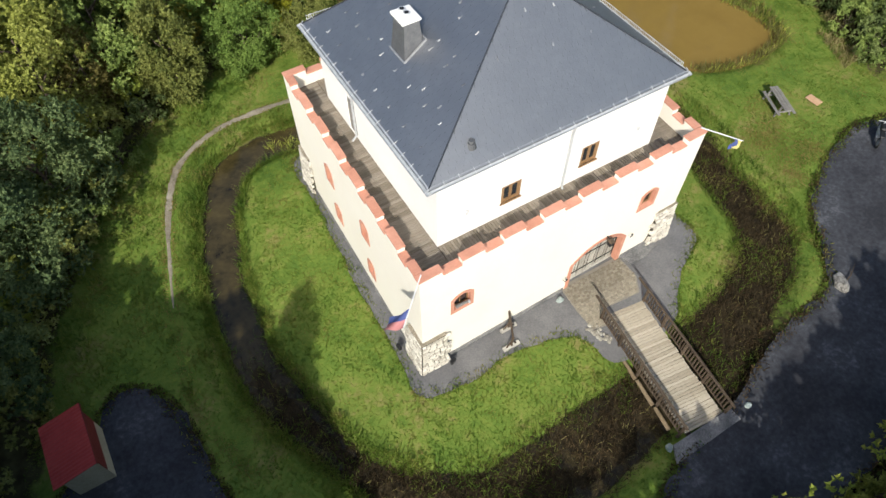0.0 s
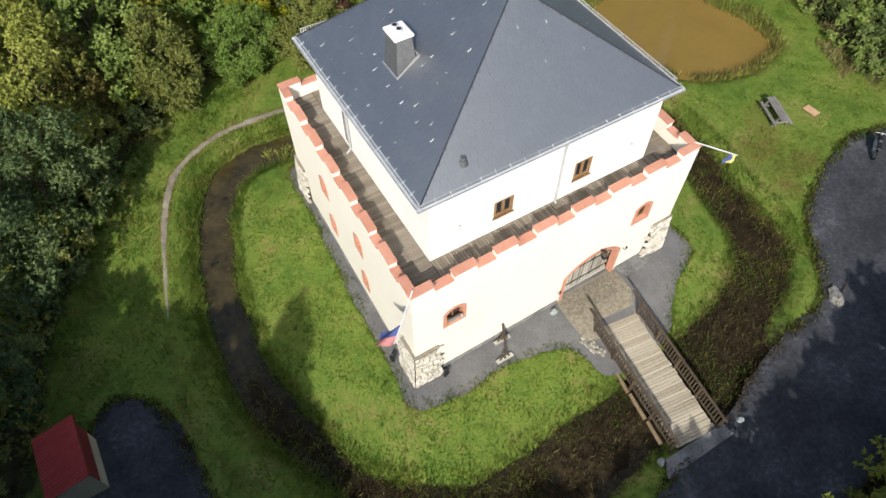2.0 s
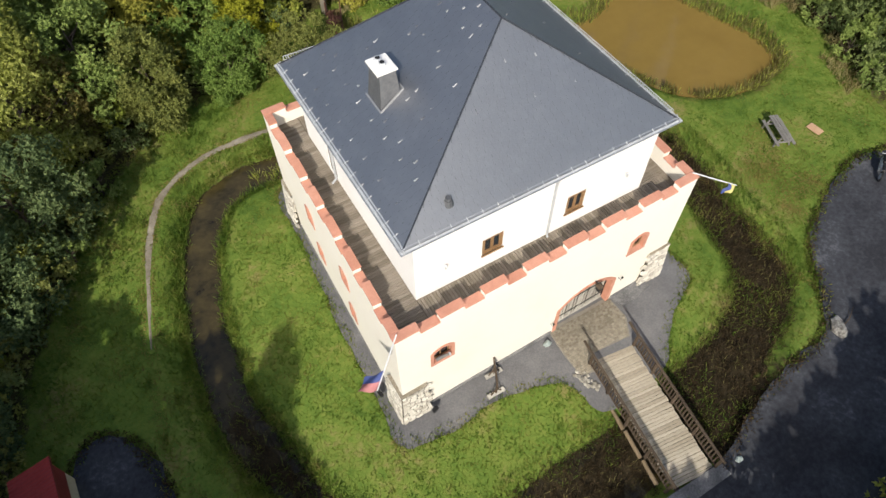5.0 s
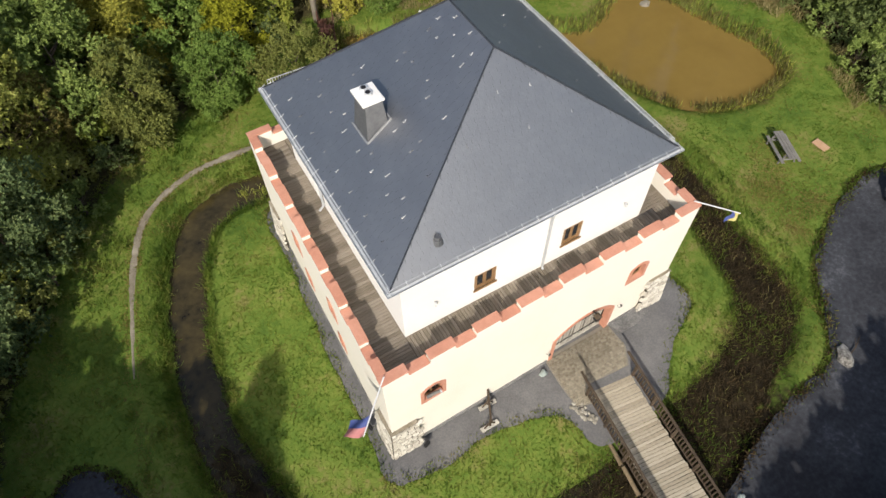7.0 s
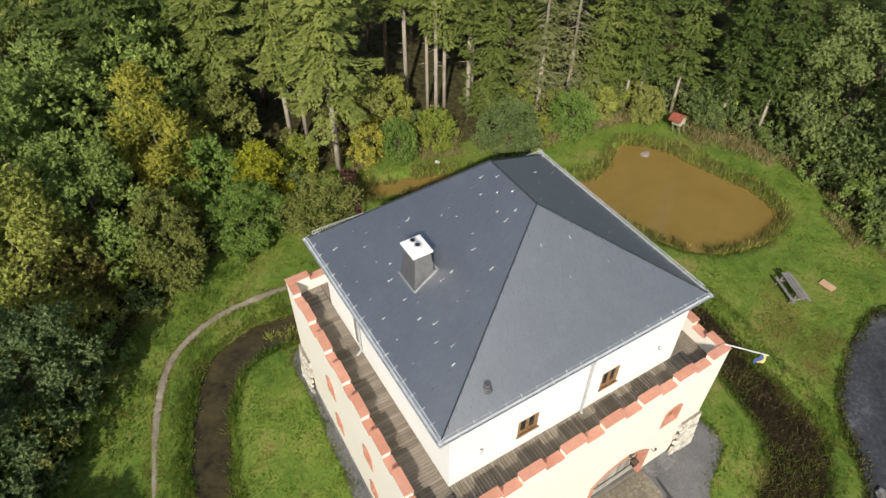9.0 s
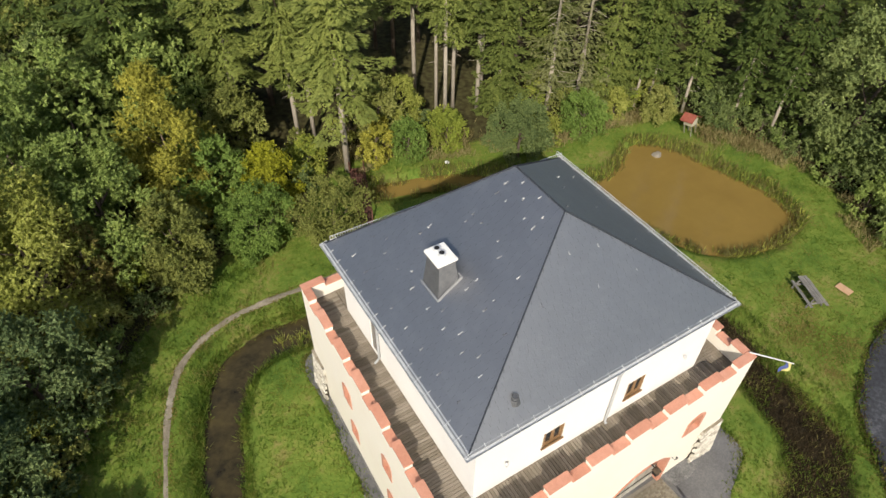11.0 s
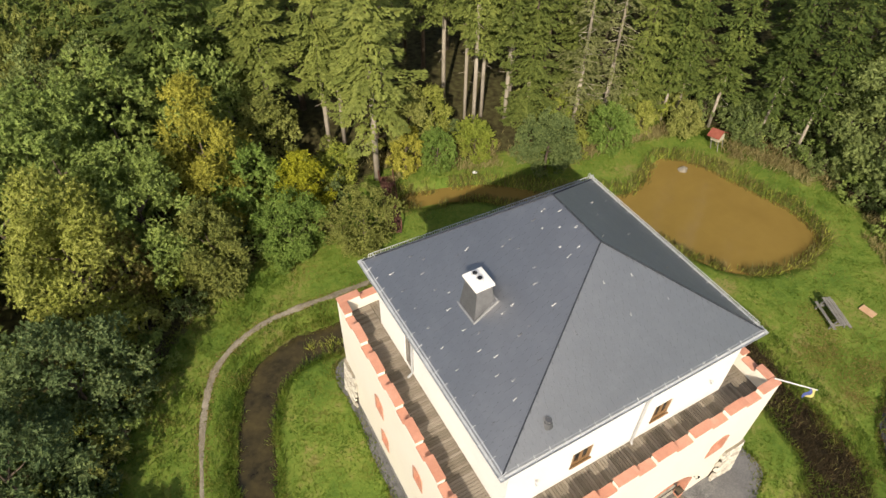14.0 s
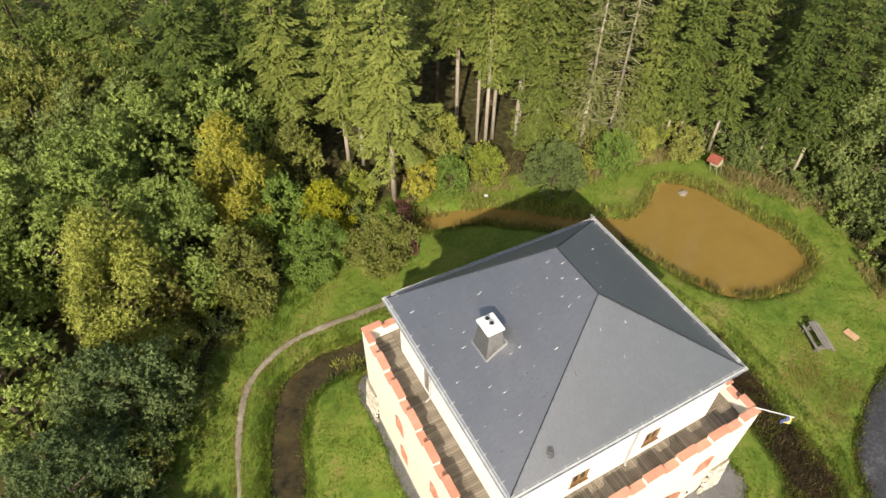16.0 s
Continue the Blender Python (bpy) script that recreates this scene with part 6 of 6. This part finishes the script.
def bridge_clear(p):
    r_ = p - np.array([B_A.x, B_A.y])
    al = r_ @ np.array([B_DIR.x, B_DIR.y])
    ac = r_ @ np.array([B_SIDE.x, B_SIDE.y])
    return ~((abs(ac) < 1.35) & (al > -0.6) & (al < B_LEN + 0.6))


p = scatter(330000, (-20, 40, -9, 31), 21)
F = fields(p)
lawn = (F["pond"] < -0.25) & (F["apron"] < 0.02) & (F["road"] < 0.5 * np.random.default_rng(6).uniform(size=len(p)) ** 2 - 0.02) & (F["path"] > 0.06 + 0.26 * np.random.default_rng(2).uniform(size=len(p))) & (F["wood"] < 0.9) & ((F["ins"] > 0.1) | (F["out"] < -0.05)) & bridge_clear(p)
lawn &= bare_earth(p[:, 0], p[:, 1]) < np.random.default_rng(41).uniform(size=len(p))
lawn &= ~((p[:, 0] > X0) & (p[:, 0] < X1) & (p[:, 1] > Y0) & (p[:, 1] < Y1))
p1 = p[lawn]
blades("lawn_grass", p1, heights(p1[:, 0], p1[:, 1])[0] - 0.01, 0.055, 0.075, "leaf_turf", "short bright green lawn grass", 2.4, 1, 0.9)
p = scatter(150000, (-13, 24, -9, 22), 22)
F = fields(p)
fringe = (((F["out"] < 0.15) & (F["out"] > -1.1) & (p[:, 1] > -3)) | ((F["ins"] > -0.2) & (F["ins"] < 0.5))) & ((F["noise"] > -0.05) | (np.random.default_rng(8).uniform(size=len(p)) < 0.6)) & (F["road"] < 0) & bridge_clear(p)
p2 = p[fringe]
blades("bank_grass", p2, heights(p2[:, 0], p2[:, 1])[0] - 0.02, 0.32, 0.04, "leaf_turf", "longer green grass hanging over the moat banks", 0.8, 2)
p = scatter(230000, (-8, 24, -9, 9), 23)
F = fields(p)
ring_d = np.minimum(F["out"], -F["ins"])
brush = (ring_d > -0.2) & ((p[:, 1] < 3 + 5 * np.random.default_rng(15).uniform(size=len(p)) ** 2) | (p[:, 0] > 19)) & bridge_clear(p)
p3 = p[brush]
k = np.random.default_rng(3).uniform(size=len(p3))
for nm, sel, hgt, m_, lb in (("moat_brush", k < 0.62, 0.26, "leaf_brush", "dark dry plants filling the moat"), ("moat_reed", (k >= 0.62) & (k < 0.66) & (F["noise"][brush] > 0.05), 0.34, "leaf_reed", "straw-coloured reeds in the moat"),
                             ("moat_weed", (k >= 0.74) & (F["noise"][brush] < np.where(p3[:, 0] > 16.5, 0.25, -0.02)), 0.3, "leaf_turf", "green weeds in the moat")):
    q = p3[sel]
    blades(nm, q, heights(q[:, 0], q[:, 1])[0] - 0.02, hgt, 0.032, m_, lb, 1.2, len(nm))
p = scatter(160000, (8, 40, 6, 31), 24)
F = fields(p)
reed = (F["pond"] < 0.25) & (F["pond"] > -0.6) & ((F["noise"] > -0.3) | (p[:, 0] > 30))
p4 = p[reed]
k = np.random.default_rng(4).uniform(size=len(p4))
blades("pond_reed", p4[k < 0.5], heights(p4[k < 0.5, 0], p4[k < 0.5, 1])[0] - 0.03, 0.75, 0.05, "leaf_reed", "straw-green reeds round the pond", 0.6, 7)
blades("pond_rush", p4[k > 0.72], heights(p4[k > 0.72, 0], p4[k > 0.72, 1])[0] - 0.03, 0.6, 0.045, "leaf_lime", "green rushes round the pond", 0.6, 8)
p = scatter(150000, (4, 42, 5, 34), 25)
F = fields(p)
dry = (F["wood"] > -1.3) & (F["wood"] < 1.0) & (F["noise"] > -0.02) & (F["pond"] < -0.7)
p5 = p[dry]
blades("dry_grass", p5, heights(p5[:, 0], p5[:, 1])[0] - 0.02, 0.45, 0.05, "leaf_drygrass", "tall dry straw grass at the wood's edge", 0.9, 9)
# grass hanging down the banks of the left moat, and grass creeping over the road's edge
p = scatter(90000, (-8, 4, -3, 21), 26)
F = fields(p)
ring_d = np.minimum(F["out"], -F["ins"])
hang = (ring_d > -0.35) & (ring_d < 0.32 * np.random.default_rng(11).uniform(size=len(p)) ** 1.6 + 0.25 * np.maximum(0, F["noise"]))
p6 = p[hang]
blades("hanging_grass", p6, heights(p6[:, 0], p6[:, 1])[0] - 0.02, 0.3, 0.045, "leaf_turf", "green grass hanging into the moat", 1.2, 12, 0.8)
p = scatter(420000, (-16, 36, -13, 8), 27)
F = fields(p)
u = np.random.default_rng(12).uniform(size=len(p))
creep = (F["road"] > -0.25) & (F["road"] < 0.5 * u ** 2.2 + 0.25 * np.maximum(0, F["noise"])) & bridge_clear(p)
p7 = p[creep]
k = np.random.default_rng(13).uniform(size=len(p7)) < np.where(p7[:, 0] > 20, 0.55, 0.35) * (1 - 0.8 * bare_earth(p7[:, 0], p7[:, 1]))
for nm, sel, m_, lb in (("verge_grass", k, "leaf_turf", "green grass creeping over the road's edge"), ("verge_litter", ~k, "leaf_brush", "dark dead grass along the road's edge")):
    q = p7[sel]
    blades(nm, q, np.maximum(heights(q[:, 0], q[:, 1])[0], np.where(F["road"][creep][sel] > 0, -0.27, -9)) - 0.01, 0.12, 0.07, m_, lb, 1.3, len(nm), 0.8)
# grass creeping over the gravel round the house
p = scatter(120000, (-2, 18, -4, 17), 28)
F = fields(p)
u = np.random.default_rng(14).uniform(size=len(p))
q = p[(F["apron"] > -0.15) & (F["apron"] < 0.6 * u ** 2.5 + 0.15 * np.maximum(0, F["noise"])) & bridge_clear(p) & ~((p[:, 0] > 8.2) & (p[:, 0] < 12.4) & (p[:, 1] < 1))]
blades("edge_grass", q, np.maximum(heights(q[:, 0], q[:, 1])[0], -0.31), 0.11, 0.06, "leaf_turf", "grass creeping over the gravel's edge", 1.2, 17, 0.8)
# stands of pale dry grass in front of the wood
rg_ = np.random.default_rng(35)
q = np.concatenate([rg_.normal(size=(n_, 2)) * np.array(sz) + np.array(c_) for c_, sz, n_ in (((11.44, 30.63), (0.7, 0.4), 450), ((13.53, 30.12), (0.8, 0.4), 550), ((15.83, 29.25), (0.9, 0.45), 700), ((18.49, 28.46), (0.7, 0.4), 450), ((31.6, 23.6), (1.1, 0.35), 800), ((28.4, 24.0), (1.0, 0.35), 600), ((24.6, 24.3), (0.9, 0.35), 500), ((34.78, 18.71), (0.4, 0.7), 400), ((36.17, 17.02), (0.4, 0.8), 500), ((37.27, 15.14), (0.4, 0.7), 400))])
blades("straw_grass", q, heights(q[:, 0], q[:, 1])[0] - 0.02, 0.55, 0.06, "leaf_drygrass", "pale dry grass standing before the wood", 0.9, 36)
# worn yellow-brown patches in the lawn and a faint trail beside the moat
rg_ = np.random.default_rng(31)
q = [rg_.normal(size=(n_, 2)) * np.array(sz) + np.array(c_) for c_, sz, n_ in (((25.2, 3.2), (0.9, 0.8), 2000), ((26.6, 1.2), (0.9, 0.5), 1500), ((27.2, 5.0), (0.7, 0.7), 700), ((24.6, 0.4), (0.4, 0.6), 700), ((20.5, 20.5), (1.2, 1.0), 500))]
tt = rg_.uniform(-3.8, 4.8, 1400)
q.append(np.column_stack([22.0 + 0.08 * tt + 0.15 * np.sin(tt) + rg_.normal(size=1400) * 0.12, tt]))
line = np.concatenate([smooth_ring(WALKWAY, 2, False), TRAIL])
k = rg_.integers(0, len(line) - 1, 7400)
tt = rg_.uniform(size=(7400, 1))
q.append(line[k] * (1 - tt) + line[k + 1] * tt + rg_.normal(size=(7400, 2)) * 0.2)
q = np.concatenate(q)
q = q[fields(q)["path"] > 0.17]
blades("worn_grass", q, heights(q[:, 0], q[:, 1])[0] + 0.01, 0.04, 0.08, "leaf_worn", "worn yellow-brown grass in the lawn", 2.4, 33, 0.5)
# taller weeds in tufts over the meadow beside the wood
p = scatter(90000, (-13.5, 2, -5, 24), 42)
F = fields(p)
tufts = wob(p[:, 0] * 1.3 + 3, p[:, 1] * 1.3) + 0.35 * np.random.default_rng(43).normal(size=len(p))
weed = (F["out"] < -0.15) & (F["path"] > 0.4) & (F["road"] < -0.1) & (F["wood"] < 0.6) & (tufts + 0.25 * F["wood"].clip(-3, 0) + 0.15 > 0)
q = p[weed]
blades("meadow_weed", q, heights(q[:, 0], q[:, 1])[0] - 0.02, 0.24, 0.055, "leaf_turf", "taller green weeds in the meadow", 0.9, 44, 0.9)
# clumps of tall grass standing in the left moat
for cx, cy, rr, nn in ((1.4, 17.6, 0.5, 150), (0.4, 17.9, 0.4, 110), (2.4, 17.2, 0.4, 110)):
    q = np.random.default_rng(int(cx * 10)).normal(size=(nn, 2)) * rr * 0.5 + np.array([cx, cy])
    blades("tall_grass", q, heights(q[:, 0], q[:, 1])[0] - 0.02, 0.7, 0.045, "leaf_lime", "clump of tall grass in the moat", 0.5, nn)
